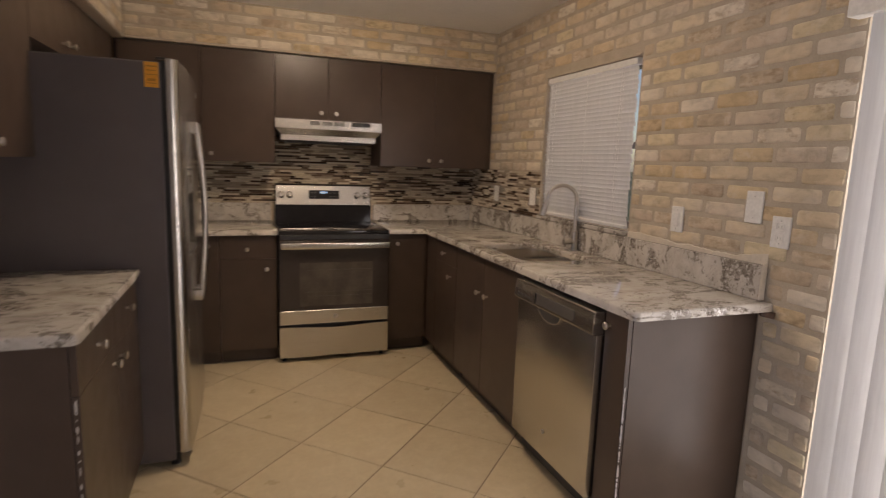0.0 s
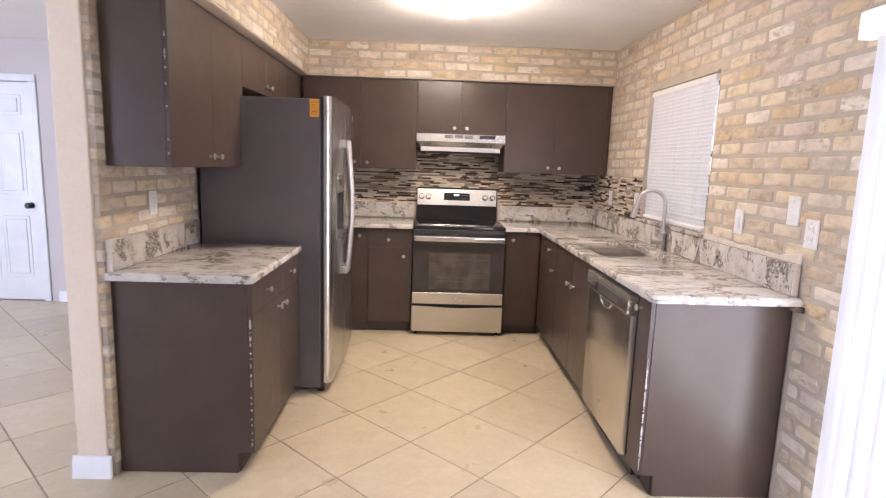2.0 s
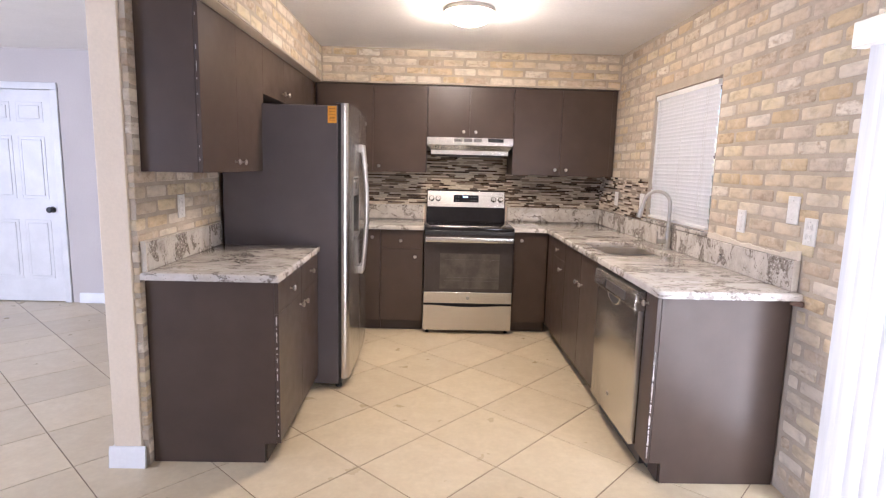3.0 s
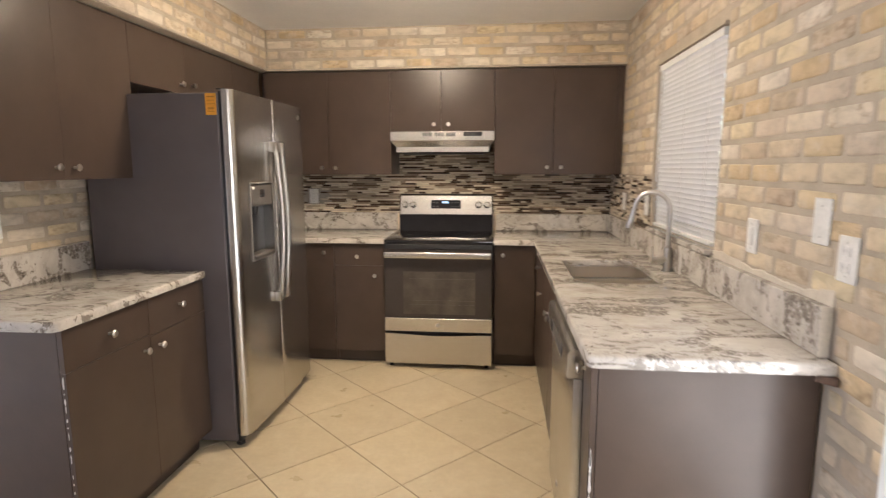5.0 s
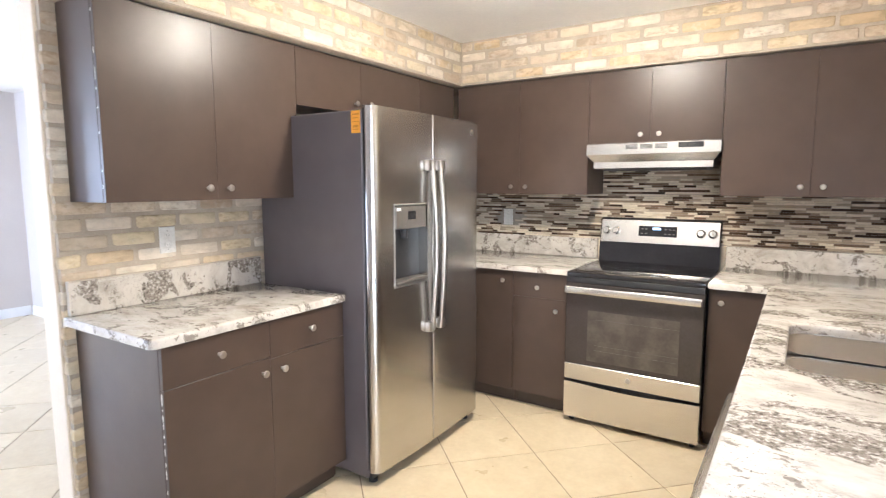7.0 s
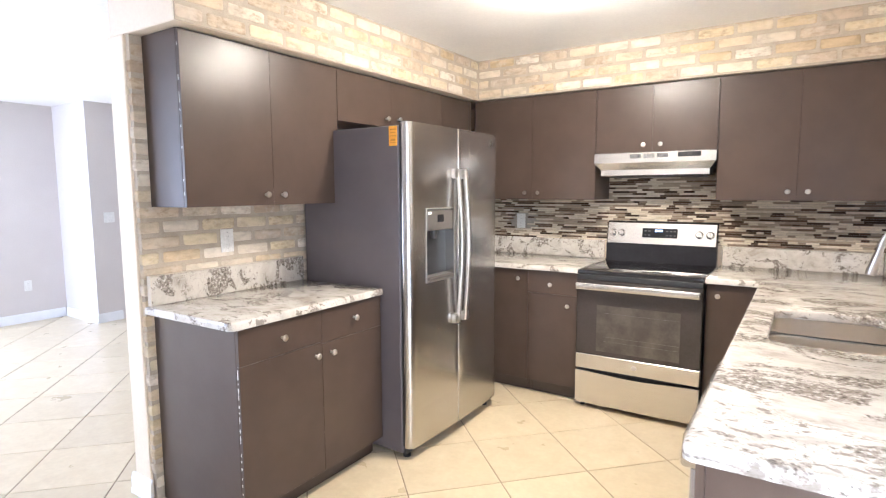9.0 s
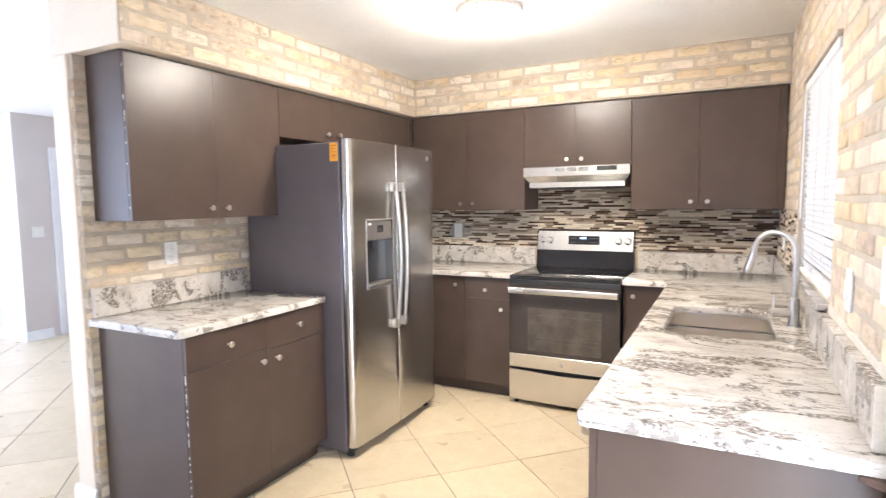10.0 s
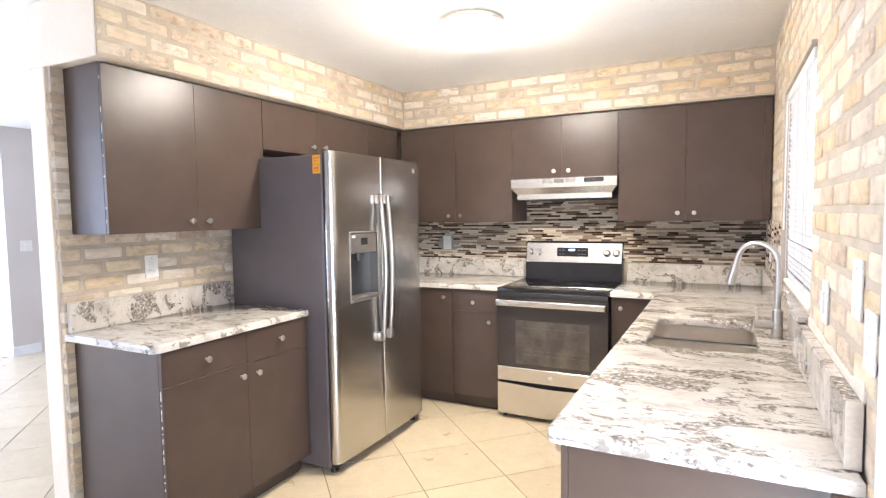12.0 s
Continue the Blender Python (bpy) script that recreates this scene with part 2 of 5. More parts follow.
white_plastic = surface("white_plastic", (0.78, 0.77, 0.74), (0.82, 0.81, 0.78), 20, 0.35)
white_paint = surface("white_trim_paint", (0.76, 0.76, 0.76), (0.82, 0.82, 0.82), 6, 0.35, fine=100, spread=0.04)
ceiling_paint = surface("white_ceiling_paint", (0.87, 0.85, 0.82), (0.90, 0.88, 0.85), 3, 0.9, bump=0.35, bump_scale=45, fine=70, spread=0.05)
wall_greige = surface("greige_wall_paint", (0.60, 0.555, 0.53), (0.63, 0.585, 0.56), 2, 0.8, bump=0.2, bump_scale=90, spread=0.05)
wall_cream = surface("cream_wall_paint", (0.72, 0.615, 0.475), (0.76, 0.655, 0.515), 2.5, 0.75, bump=0.25, bump_scale=90, spread=0.05)
sticker_orange = surface("orange_sticker", (0.80, 0.36, 0.03), (0.84, 0.40, 0.05), 30, 0.5)
ink = surface("faded_ink", (0.48, 0.20, 0.025), (0.54, 0.24, 0.03), 40, 0.6)
ink_pale = surface("pale_ink", (0.42, 0.41, 0.39), (0.5, 0.49, 0.47), 40, 0.6)
ink_dim = surface("dim_ink", (0.085, 0.08, 0.078), (0.11, 0.105, 0.10), 40, 0.6)
glass = make_glass("window_glass")
blind_vinyl = make_blind("white_slat_vinyl", 0.14, 0.76)
vane_vinyl = make_blind("white_vane_vinyl", 0.18, 0.74)
aluminium = surface("bronze_aluminium", (0.16, 0.15, 0.14), (0.2, 0.19, 0.18), 8, 0.4, 0.9)
lamp_glass = make_glow("lit_lamp_glass", (1.0, 0.80, 0.56), LAMP_GLOW)
display_glow = make_glow("lit_display", (0.25, 0.55, 1.0), 1.4)
lawn = surface("lawn", (0.05, 0.085, 0.025), (0.085, 0.12, 0.04), 1.5, 0.95, fine=30, spread=0.4)
patio_stone = surface("patio_concrete", (0.34, 0.33, 0.31), (0.40, 0.39, 0.36), 2, 0.9)


# ---- building tools ----
def world_of(ob):
    m = ob.matrix_parent_inverse @ ob.matrix_basis if ob.parent else ob.matrix_basis
    return world_of(ob.parent) @ m if ob.parent else m


def finish(bm, angle=0.6):
    bmesh.ops.recalc_face_normals(bm, faces=bm.faces)
    for f in bm.faces:
        f.smooth = True
    for e in bm.edges:
        e.smooth = len(e.link_faces) == 2 and e.calc_face_angle(0) < angle


def to_mesh(name, bm, material, angle=0.6):
    finish(bm, angle)
    me = bpy.data.meshes.new(name)
    bm.to_mesh(me)
    bm.free()
    me.materials.append(material)
    return me


def under(ob, parent):
    ob.parent = parent
    ob.matrix_parent_inverse = world_of(parent).inverted()
    return ob


def part(name, bm, material, parent, label=""):
    ob = under(new(name, to_mesh(name, bm, material)), parent)
    return tagged(ob, label) if label else ob


def part_of(name, me, matrix, parent, label=""):
    ob = new(name, me)
    ob.matrix_basis = matrix
    under(ob, parent)
    return tagged(ob, label) if label else ob


def thing(name, base, label, category, group="", kind=""):
    ob = new(name)
    ob.empty_display_size = 0.05
    ob.matrix_basis = Matrix.Translation(base)
    return tagged(ob, label, category, group, kind)


def structure(name, bm, material, label="", category=""):
    ob = new(name, to_mesh(name, bm, material))
    return tagged(ob, label, category, "", "structure")


def box(bm, x0, x1, y0, y1, z0, z1, bevel=0.0, seg=1):
    x0, x1 = sorted((x0, x1))
    y0, y1 = sorted((y0, y1))
    z0, z1 = sorted((z0, z1))
    r = bmesh.ops.create_cube(bm, size=1)
    for v in r["verts"]:
        v.co = Vector((x0 + (v.co.x + 0.5) * (x1 - x0), y0 + (v.co.y + 0.5) * (y1 - y0), z0 + (v.co.z + 0.5) * (z1 - z0)))
    if bevel:
        es = list({e for v in r["verts"] for e in v.link_edges})
        bmesh.ops.bevel(bm, geom=es, offset=bevel, segments=seg, affect="EDGES", profile=0.5)
    return bm


def a_box(*args, **kw):
    return box(bmesh.new(), *args, **kw)


def lathe(profile, turns=20):
    """A body of revolution round z from (radius, height) pairs."""
    bm = bmesh.new()
    rings = []
    for r, z in profile:
        rings.append([bm.verts.new((max(r, 1e-4) * math.cos(a), max(r, 1e-4) * math.sin(a), z)) for a in [2 * math.pi * k / turns for k in range(turns)]])
    for lo, hi in zip(rings, rings[1:]):
        for k in range(turns):
            bm.faces.new((lo[k], lo[(k + 1) % turns], hi[(k + 1) % turns], hi[k]))
    bm.faces.new(list(reversed(rings[0])))
    bm.faces.new(rings[-1])
    return bm


def tube(points, radius, turns=12, radii=None):
    """A round bar along a line of points."""
    bm = bmesh.new()
    pts = [Vector(p) for p in points]
    rings = []
    side = None
    for n, p in enumerate(pts):
        way = (pts[min(n + 1, len(pts) - 1)] - pts[max(n - 1, 0)]).normalized()
        if side is None:
            side = way.orthogonal().normalized()
        side = (side - way * side.dot(way)).normalized()
        up = way.cross(side)
        r = radii[n] if radii else radius
        rings.append([bm.verts.new(p + r * (math.cos(a) * side + math.sin(a) * up)) for a in [2 * math.pi * k / turns for k in range(turns)]])
    for lo, hi in zip(rings, rings[1:]):
        for k in range(turns):
            bm.faces.new((lo[k], lo[(k + 1) % turns], hi[(k + 1) % turns], hi[k]))
    bm.faces.new(list(reversed(rings[0])))
    bm.faces.new(rings[-1])
    return bm


def prism(outline, z0, z1, bm=None):
    """An upright body on an outline of (x, y)."""
    bm = bm or bmesh.new()
    lo = [bm.verts.new((x, y, z0)) for x, y in outline]
    hi = [bm.verts.new((x, y, z1)) for x, y in outline]
    n = len(outline)
    for k in range(n):
        bm.faces.new((lo[k], lo[(k + 1) % n], hi[(k + 1) % n], hi[k]))
    bm.faces.new(list(reversed(lo)))
    bm.faces.new(hi)
    return bm


def turned(bm, m):
    bmesh.ops.transform(bm, matrix=m, verts=bm.verts)
    return bm


# ---- large structure ----
T = 0.15
bm = bmesh.new()
fx0, fx1 = EAST + 0.003, EAST + 0.16
box(bm, fx0, fx1, -1.385, 0.2, 0, CEIL)
box(bm, fx0, fx1, -2.30, -1.385, 0, 1.095)
box(bm, fx0, fx1, -2.30, -1.385, 1.980, CEIL)
box(bm, fx0, fx1, -3.385, -2.30, 0, CEIL)
box(bm, fx0, fx1, -5.45, -3.385, 2.05, CEIL)
box(bm, fx0, fx1, SOUTH, -5.45, 0, CEIL)
wall_east = structure("wall_east", bm, mortar, "tan brick wall with a window and a patio door", "wall")

wall_north = structure("wall_north", a_box(-1.665, EAST + 0.008, BACK, BACK + T, 0, CEIL), wall_cream, "plastered wall behind the range", "wall")
wall_west = structure("wall_west", a_box(-1.795, -1.665, STUB, -0.05, 0, SOFFIT, bevel=0.004), wall_cream, "cream plastered partition with a free end", "wall")
wall_west_face = structure("wall_west_brick_face", a_box(-1.664, WEST - 0.003, STUB + 0.012, BACK, 0, SOFFIT - 0.002), mortar, "old brick facing on the partition", "wall")
bm = bmesh.new()
box(bm, -1.795, -1.298, STUB + 0.012, BACK, SOFFIT, CEIL, bevel=0.004)
soffit_west = structure("soffit_west", bm, wall_cream, "soffit over the wall cabinets, brick faced, cream end", "soffit")
soffit_north = structure("soffit_north", a_box(-1.297, EAST + 0.006, -0.5645, BACK, SOFFIT, CEIL), mortar, "brick faced soffit above the wall cabinets", "soffit")
soffit_face = structure("soffit_west_mortar", a_box(-1.2975, -1.2925, STUB + 0.014, -0.565, SOFFIT + 0.002, CEIL), mortar, "mortar bed of the soffit bricks", "soffit")

bm = bmesh.new()
box(bm, -5.65, -4.735, -0.05, -0.05 + T, 0, CEIL)
box(bm, -4.735, -3.86, -0.05, -0.05 + T, 2.085, CEIL)
box(bm, -3.86, -1.665, -0.05, -0.05 + T, 0, CEIL)
structure("wall_hall_north", bm, wall_greige, "greige hall wall with a white door", "wall")
bm = bmesh.new()
box(bm, -5.80, -5.65, -1.39, -1.06, 0, CEIL)
box(bm, -5.80, -5.65, -1.06, -0.12, 2.05, CEIL)
box(bm, -5.80, -5.65, -0.12, 0.24, 0, CEIL)
box(bm, -6.40, -5.80, -1.39, -1.39 + T, 0, CEIL)
structure("wall_hall_west", bm, wall_greige, "greige wall round the entrance door", "wall")
bm = bmesh.new()
box(bm, -6.55, -6.40, -3.15, -1.24, 0, CEIL)
box(bm, -6.55, -6.40, -4.95, -3.15, 0, 0.50)
box(bm, -6.55, -6.40, -4.95, -3.15, 2.20, CEIL)
box(bm, -6.55, -6.40, SOUTH, -4.95, 0, CEIL)
structure("wall_living_west", bm, wall_greige, "greige living room wall with an added window opening", "wall")
bm = bmesh.new()
box(bm, -6.55, -6.30, SOUTH - T, SOUTH, 0, CEIL)
box(bm, -6.30, -4.50, SOUTH - T, SOUTH, 0, 0.50)
box(bm, -6.30, -4.50, SOUTH - T, SOUTH, 2.20, CEIL)
box(bm, -4.50, EAST + 0.16, SOUTH - T, SOUTH, 0, CEIL)
structure("wall_south", bm, wall_greige, "greige wall with an added window opening", "wall")
structure("ceiling", a_box(-6.6, EAST + 0.16, SOUTH - T, 0.24, CEIL, CEIL + 0.12), ceiling_paint, "white textured ceiling", "ceiling")
floor = structure("floor", a_box(-6.6, EAST + 0.16, SOUTH - T, 0.24, -0.15, -0.003), grout_floor, "beige ceramic floor tiles laid on the diagonal", "floor")
bm = bmesh.new()
bmesh.ops.create_grid(bm, x_segments=2, y_segments=2, size=400)
structure("ground", turned(bm, pose(0, 0, -0.16)), lawn, "lawn round the house", "ground")
structure("patio_slab", a_box(EAST + 0.17, 5.5, -7.0, -0.5, -0.155, -0.04), patio_stone, "grey concrete patio slab", "pavement")


# baseboards
def baseboard(side, a0, a1, at):
    """A moulded board: thick foot, plain face, thinner rounded cap; side is the way it faces."""
    profile = [(0.0, -0.002), (0.019, -0.002), (0.019, 0.018), (0.014, 0.030), (0.014, 0.078), (0.010, 0.088), (0.007, 0.100), (0.0, 0.102)]
    put = {"-y": lambda a, d, z: (a, at - d, z), "+x": lambda a, d, z: (at + d, a, z), "-x": lambda a, d, z: (at - d, a, z)}[side]
    bm = bmesh.new()
    ends = [[bm.verts.new(put(a, d, z)) for d, z in profile] for a in (a0, a1)]
    for k in range(len(profile)):
        bm.faces.new((ends[0][k], ends[0][k - 1], ends[1][k - 1], ends[1][k]))
    bm.faces.new(ends[0])
    bm.faces.new(list(reversed(ends[1])))
    structure("baseboard", bm, white_paint, "white painted moulded baseboard", "baseboard")


baseboard("-y", -1.814, -1.646, STUB - 0.001)
baseboard("-x", STUB, -0.07, -1.7955)
baseboard("-y", -5.63, -4.81, -0.051)
baseboard("-y", -3.79, -1.817, -0.051)
baseboard("-y", -6.378, -5.63, -1.3905)
baseboard("+x", -1.39, -1.13, -5.649)
baseboard("+x", SOUTH + 0.001, -1.41, -6.399)


# ---- worktops, backsplashes ----
def slab(xs, ys, keep, z0, z1, bevel, round_holes=()):
    """A flat slab on the kept cells of a grid, top edges rounded, given upright edges rounded more."""
    bm = bmesh.new()
    vs = {(i, j): bm.verts.new((x, y, z0)) for i, x in enumerate(xs) for j, y in enumerate(ys)}
    fs = [bm.faces.new((vs[i, j], vs[i + 1, j], vs[i + 1, j + 1], vs[i, j + 1])) for i in range(len(xs) - 1) for j in range(len(ys) - 1) if keep(i, j)]
    bmesh.ops.delete(bm, geom=[v for v in bm.verts if not v.link_faces], context="VERTS")
    r = bmesh.ops.extrude_face_region(bm, geom=fs)
    for v in r["geom"]:
        if isinstance(v, bmesh.types.BMVert):
            v.co.z = z1
    bmesh.ops.recalc_face_normals(bm, faces=bm.faces)
    ups = [e for e in bm.edges if abs(e.verts[0].co.z - e.verts[1].co.z) > 1e-4 and any(abs(e.verts[0].co.x - x) + abs(e.verts[0].co.y - y) < 1e-4 for x, y, _ in round_holes)]
    groups = {}
    for e in ups:
        rad = [k for x, y, k in round_holes if abs(e.verts[0].co.x - x) + abs(e.verts[0].co.y - y) < 1e-4][0]
        groups.setdefault(rad, []).append(e)
    for rad, es in groups.items():
        bmesh.ops.bevel(bm, geom=es, offset=rad, segments=5, affect="EDGES", profile=0.5)
    rim = [e for e in bm.edges if len(e.link_faces) == 2 and all(v.co.z > z1 - 1e-4 for v in e.verts) and e.calc_face_angle(0) > 1.2]
    bmesh.ops.bevel(bm, geom=rim, offset=bevel, segments=3, affect="EDGES", profile=0.5)
    return bm


SX0, SX1, SY0, SY1 = 0.764, 1.158, -2.205, -1.582
xs = [0.385, 0.659, SX0, SX1, EAST - 0.002]
ys = [-3.180, SY0, SY1, -0.832, BACK - 0.002]
worktop = tagged(new("worktop", to_mesh("worktop", slab(xs, ys, lambda i, j: (i > 0 or j == 3) and not (i == 2 and j == 1), TOP - 0.034, TOP, 0.010,
    [(x, y, 0.078) for x in (SX0, SX1) for y in (SY0, SY1)] + [(0.659, -3.180, 0.028)]), granite_top)), "polished white granite worktop with grey drifts, sink cut in", "worktop")
tagged(new("worktop", to_mesh("worktop", slab([WEST + 0.001, -0.385], [-0.832, BACK - 0.002], lambda i, j: True, TOP - 0.034, TOP, 0.010), granite_top)),
       "white granite worktop between fridge and range", "worktop")
tagged(new("worktop", to_mesh("worktop", slab([WEST + 0.001, -1.015], [-3.025, -2.088], lambda i, j: True, TOP - 0.034, TOP, 0.010, [(-1.015, -3.025, 0.028)]), granite_top)),
       "white and grey granite worktop beside the fridge", "worktop")


def splash(x0, x1, y0, y1, z1, material, label):
    tagged(new("backsplash", to_mesh("backsplash", a_box(x0, x1, y0, y1, TOP, z1, bevel=0.003), material)), label, "backsplash")


splash(WEST + 0.001, WEST + 0.026, -3.005, -2.088, 1.066, granite_side, "upright granite backsplash on the brick partition")
splash(0.40, EAST - 0.032, BACK - 0.028, BACK - 0.001, 1.060, granite_splash, "upright white granite backsplash with dark flecks")
splash(-1.608, -0.40, BACK - 0.028, BACK - 0.001, 1.066, granite_splash, "upright granite backsplash with grey blotches")
splash(EAST - 0.030, EAST - 0.001, -3.135, BACK - 0.001, 1.066, granite_side, "long granite backsplash under the window")
structure("window_sill", a_box(EAST - 0.034, EAST + 0.10, -2.298, -1.387, 1.070, 1.094, bevel=0.004), granite_side, "granite window sill", "sill")
# uneven pale plaster between the granite and the bricks
rng = random.Random(77)
bm = bmesh.new()
steps = 44
cols = []
for k in range(steps + 1):
    y = -3.134 + (3.134 - 2.305) * k / steps
    zt = 1.088 + 0.010 * noise.noise((y * 9, 0.3, 0)) + 0.030 * max(0, 1 - abs(y + 3.12) / 0.14) + 0.018 * max(0, 1 - abs(y + 2.42) / 0.16) + rng.uniform(-0.003, 0.003)
    cols.append([bm.verts.new((EAST - d, y, z)) for d, z in ((-0.004, 1.0665), (0.003, 1.0665), (0.0015, zt - 0.004), (-0.004, zt))])
for p0, p1 in zip(cols, cols[1:]):
    for i in range(3):
        bm.faces.new((p0[i], p0[i + 1], p1[i + 1], p1[i]))
bm.faces.new(cols[0])
bm.faces.new(list(reversed(cols[-1])))
structure("plaster_band", bm, plaster_pale, "uneven pale plaster above the granite", "trim")
# pale sealant along the top
structure("trim", a_box(WEST + 0.002, WEST + 0.029, -3.008, -2.09, 1.0663, 1.0690, bevel=0.0008), plaster_pale, "pale sealant line", "trim")
structure("trim", a_box(WEST + 0.002, WEST + 0.028, -3.0085, -3.0053, TOP + 0.001, 1.069, bevel=0.0008), plaster_pale, "pale sealant line", "trim")
structure("trim", a_box(EAST - 0.031, EAST - 0.002, -3.139, -3.1353, TOP + 0.001, 1.069, bevel=0.0008), plaster_pale, "pale sealant line", "trim")


# ---- cabinets ----
FACES = {"-y": pose(0, 0, 0, 90, 0, 0), "+x": pose(0, 0, 0, 0, 90, 0), "-x": pose(0, 0, 0, 0, -90, 0)}
KNOB = [(0.0065, 0), (0.0065, 0.003), (0.0045, 0.006), (0.0048, 0.013), (0.0115, 0.018), (0.0150, 0.022), (0.0150, 0.025), (0.0115, 0.029), (0.004, 0.0305)]
knob_mesh = {side: to_mesh("knob", turned(lathe(KNOB, 16), m), nickel) for side, m in FACES.items()}


def oriented(side, a0, a1, d0, d1, z0, z1, bevel=0.0):
    """A box given along the front (a), in depth (d, world) and height."""
    if side == "-y":
        return a_box(a0, a1, d0, d1, z0, z1, bevel=bevel)
    return a_box(d0, d1, a0, a1, z0, z1, bevel=bevel)


def cabinet(name, label, side, a0, a1, back, face, z0, z1, fronts, kick=0.0, group="", gap=0.0006):
    """fronts: (kind, a0, a1, z0, z1, knob a, knob z). face is the doors' outer plane, back the cabinet's rear."""
    out = 1 if side == "+x" else -1
    body_face = face - out * 0.020
    base = ((a0 + a1) / 2, (back + face) / 2, z0) if side == "-y" else ((back + face) / 2, (a0 + a1) / 2, z0)
    cab = thing(name, base, label, "cabinet", group)
    # the sides run down to the floor and are notched for the toe
    toe = body_face - out * 0.055
    shape = [(back, z0), (toe, z0), (toe, z0 + kick), (body_face, z0 + kick), (body_face, z1), (back, z1)] if kick else [(back, z0), (body_face, z0), (body_face, z1), (back, z1)]
    bm = bmesh.new()
    ends = [[bm.verts.new((a, d, z) if side == "-y" else (d, a, z)) for d, z in shape] for a in (a0, a1)]
    for k in range(len(shape)):
        bm.faces.new((ends[0][k - 1], ends[0][k], ends[1][k], ends[1][k - 1]))
    bm.faces.new(ends[0])
    bm.faces.new(list(reversed(ends[1])))
    bmesh.ops.bevel(bm, geom=bm.edges[:], offset=0.0012, segments=1, affect="EDGES")
    part("body", bm, paint_brown, cab)
    if kick:
        part("toe_kick", oriented(side, a0 + 0.017, a1 - 0.017, toe + out * 0.0005, toe + out * 0.006, z0, z0 + kick - 0.003), kick_brown, cab, "recessed brown toe kick")
    for kind, b0, b1, c0, c1, ka, kz in fronts:
        panel = part(kind, oriented(side, b0 + gap, b1 - gap, body_face + out * 0.0008, face, c0 + gap, c1 - gap, bevel=0.0009), paint_brown, cab)
        if ka is not None:
            spot = (ka, face, kz) if side == "-y" else (face, ka, kz)
            part_of("knob", knob_mesh[side], Matrix.Translation(spot), panel, "round satin nickel knob")
    return cab


def chips(cab, x, y, z0, z1, count, seed, width=0.004):
    """Bare pale chips along a worn upright edge, each a flat flake."""
    rng = random.Random(seed)
    body = cab.children[0]
    for k in range(count):
        bm = bmesh.new()
        z = z0 + (z1 - z0) * (k + rng.uniform(0.1, 0.9)) / count
        h = rng.choice((0.004, 0.006, 0.009, 0.016, 0.030))
        w = rng.uniform(0.4, 1.0) * width
        n = 7
        ring = [((rng.uniform(0.6, 1) * w * math.cos(a)), z + rng.uniform(0.6, 1) * h * math.sin(a)) for a in [2 * math.pi * i / n for i in range(n)]]
        lo = [bm.verts.new((x + dx, y + 0.0008, zz)) for dx, zz in ring]
        hi = [bm.verts.new((x + dx * 0.8, y - 0.0009, zz)) for dx, zz in ring]
        for i in range(n):
            bm.faces.new((lo[i], lo[(i + 1) % n], hi[(i + 1) % n], hi[i]))
        bm.faces.new(hi)
        bm.faces.new(list(reversed(lo)))
        part("paint_chip", bm, chip_white, body)


B = TOP - 0.035          # top of the base cabinets
LF = -1.030              # front of the cabinets on the partition
g_base, g_wall = "base cabinets", "wall cabinets"
left_base = cabinet("base_cabinet", "brown painted base cabinet with chipped edges beside the fridge", "+x", -2.985, -2.090, WEST + 0.002, LF, 0, B, [
    ("drawer_front", -2.985, -2.525, 0.738, B - 0.004, -2.762, 0.815), ("drawer_front", -2.525, -2.090, 0.728, B - 0.004, -2.303, 0.815),
    ("door", -2.985, -2.525, 0.10, 0.738, -2.567, 0.681), ("door", -2.525, -2.090, 0.10, 0.728, -2.467, 0.677)], 0.10, g_base, 0.0011)
chips(left_base, LF - 0.010, -2.9855, 0.12, 0.73, 18, 5, 0.0042)
left_upper = cabinet("wall_cabinet", "brown two-door wall cabinet on the brick partition", "+x", -2.966, -2.040, WEST + 0.002, -1.358, 1.380, SOFFIT - 0.003, [
    ("door", -2.966, -2.500, 1.380, SOFFIT - 0.006, -2.550, 1.432), ("door", -2.500, -2.040, 1.380, SOFFIT - 0.006, -2.449, 1.431)], group=g_wall)
chips(left_upper, -1.358 - 0.012, -2.9665, 1.40, 2.08, 8, 9, 0.0024)
cabinet("wall_cabinet", "low brown wall cabinet above the fridge", "+x", -2.038, -0.985, WEST + 0.002, -1.358, 1.838, SOFFIT - 0.003, [
    ("door", -2.038, -1.555, 1.838, SOFFIT - 0.006, -1.609, 1.890), ("door", -1.555, -0.985, 1.838, SOFFIT - 0.006, -1.490, 1.896)], group=g_wall)
cabinet("wall_cabinet", "brown corner wall cabinet beyond the fridge", "+x", -0.984, -0.534, WEST + 0.002, -1.358, UPPER, SOFFIT - 0.003, [
    ("door", -0.984, -0.560, UPPER, SOFFIT - 0.006, None, None)], group=g_wall)
UF = -0.530
cabinet("wall_cabinet", "brown two-door wall cabinet over the mosaic", "-y", -1.356, -0.381, BACK - 0.001, UF, UPPER, SOFFIT - 0.003, [
    ("door", -1.335, -0.853, UPPER, SOFFIT - 0.006, -0.905, 1.426), ("door", -0.853, -0.381, UPPER, SOFFIT - 0.006, -0.800, 1.426)], group=g_wall)
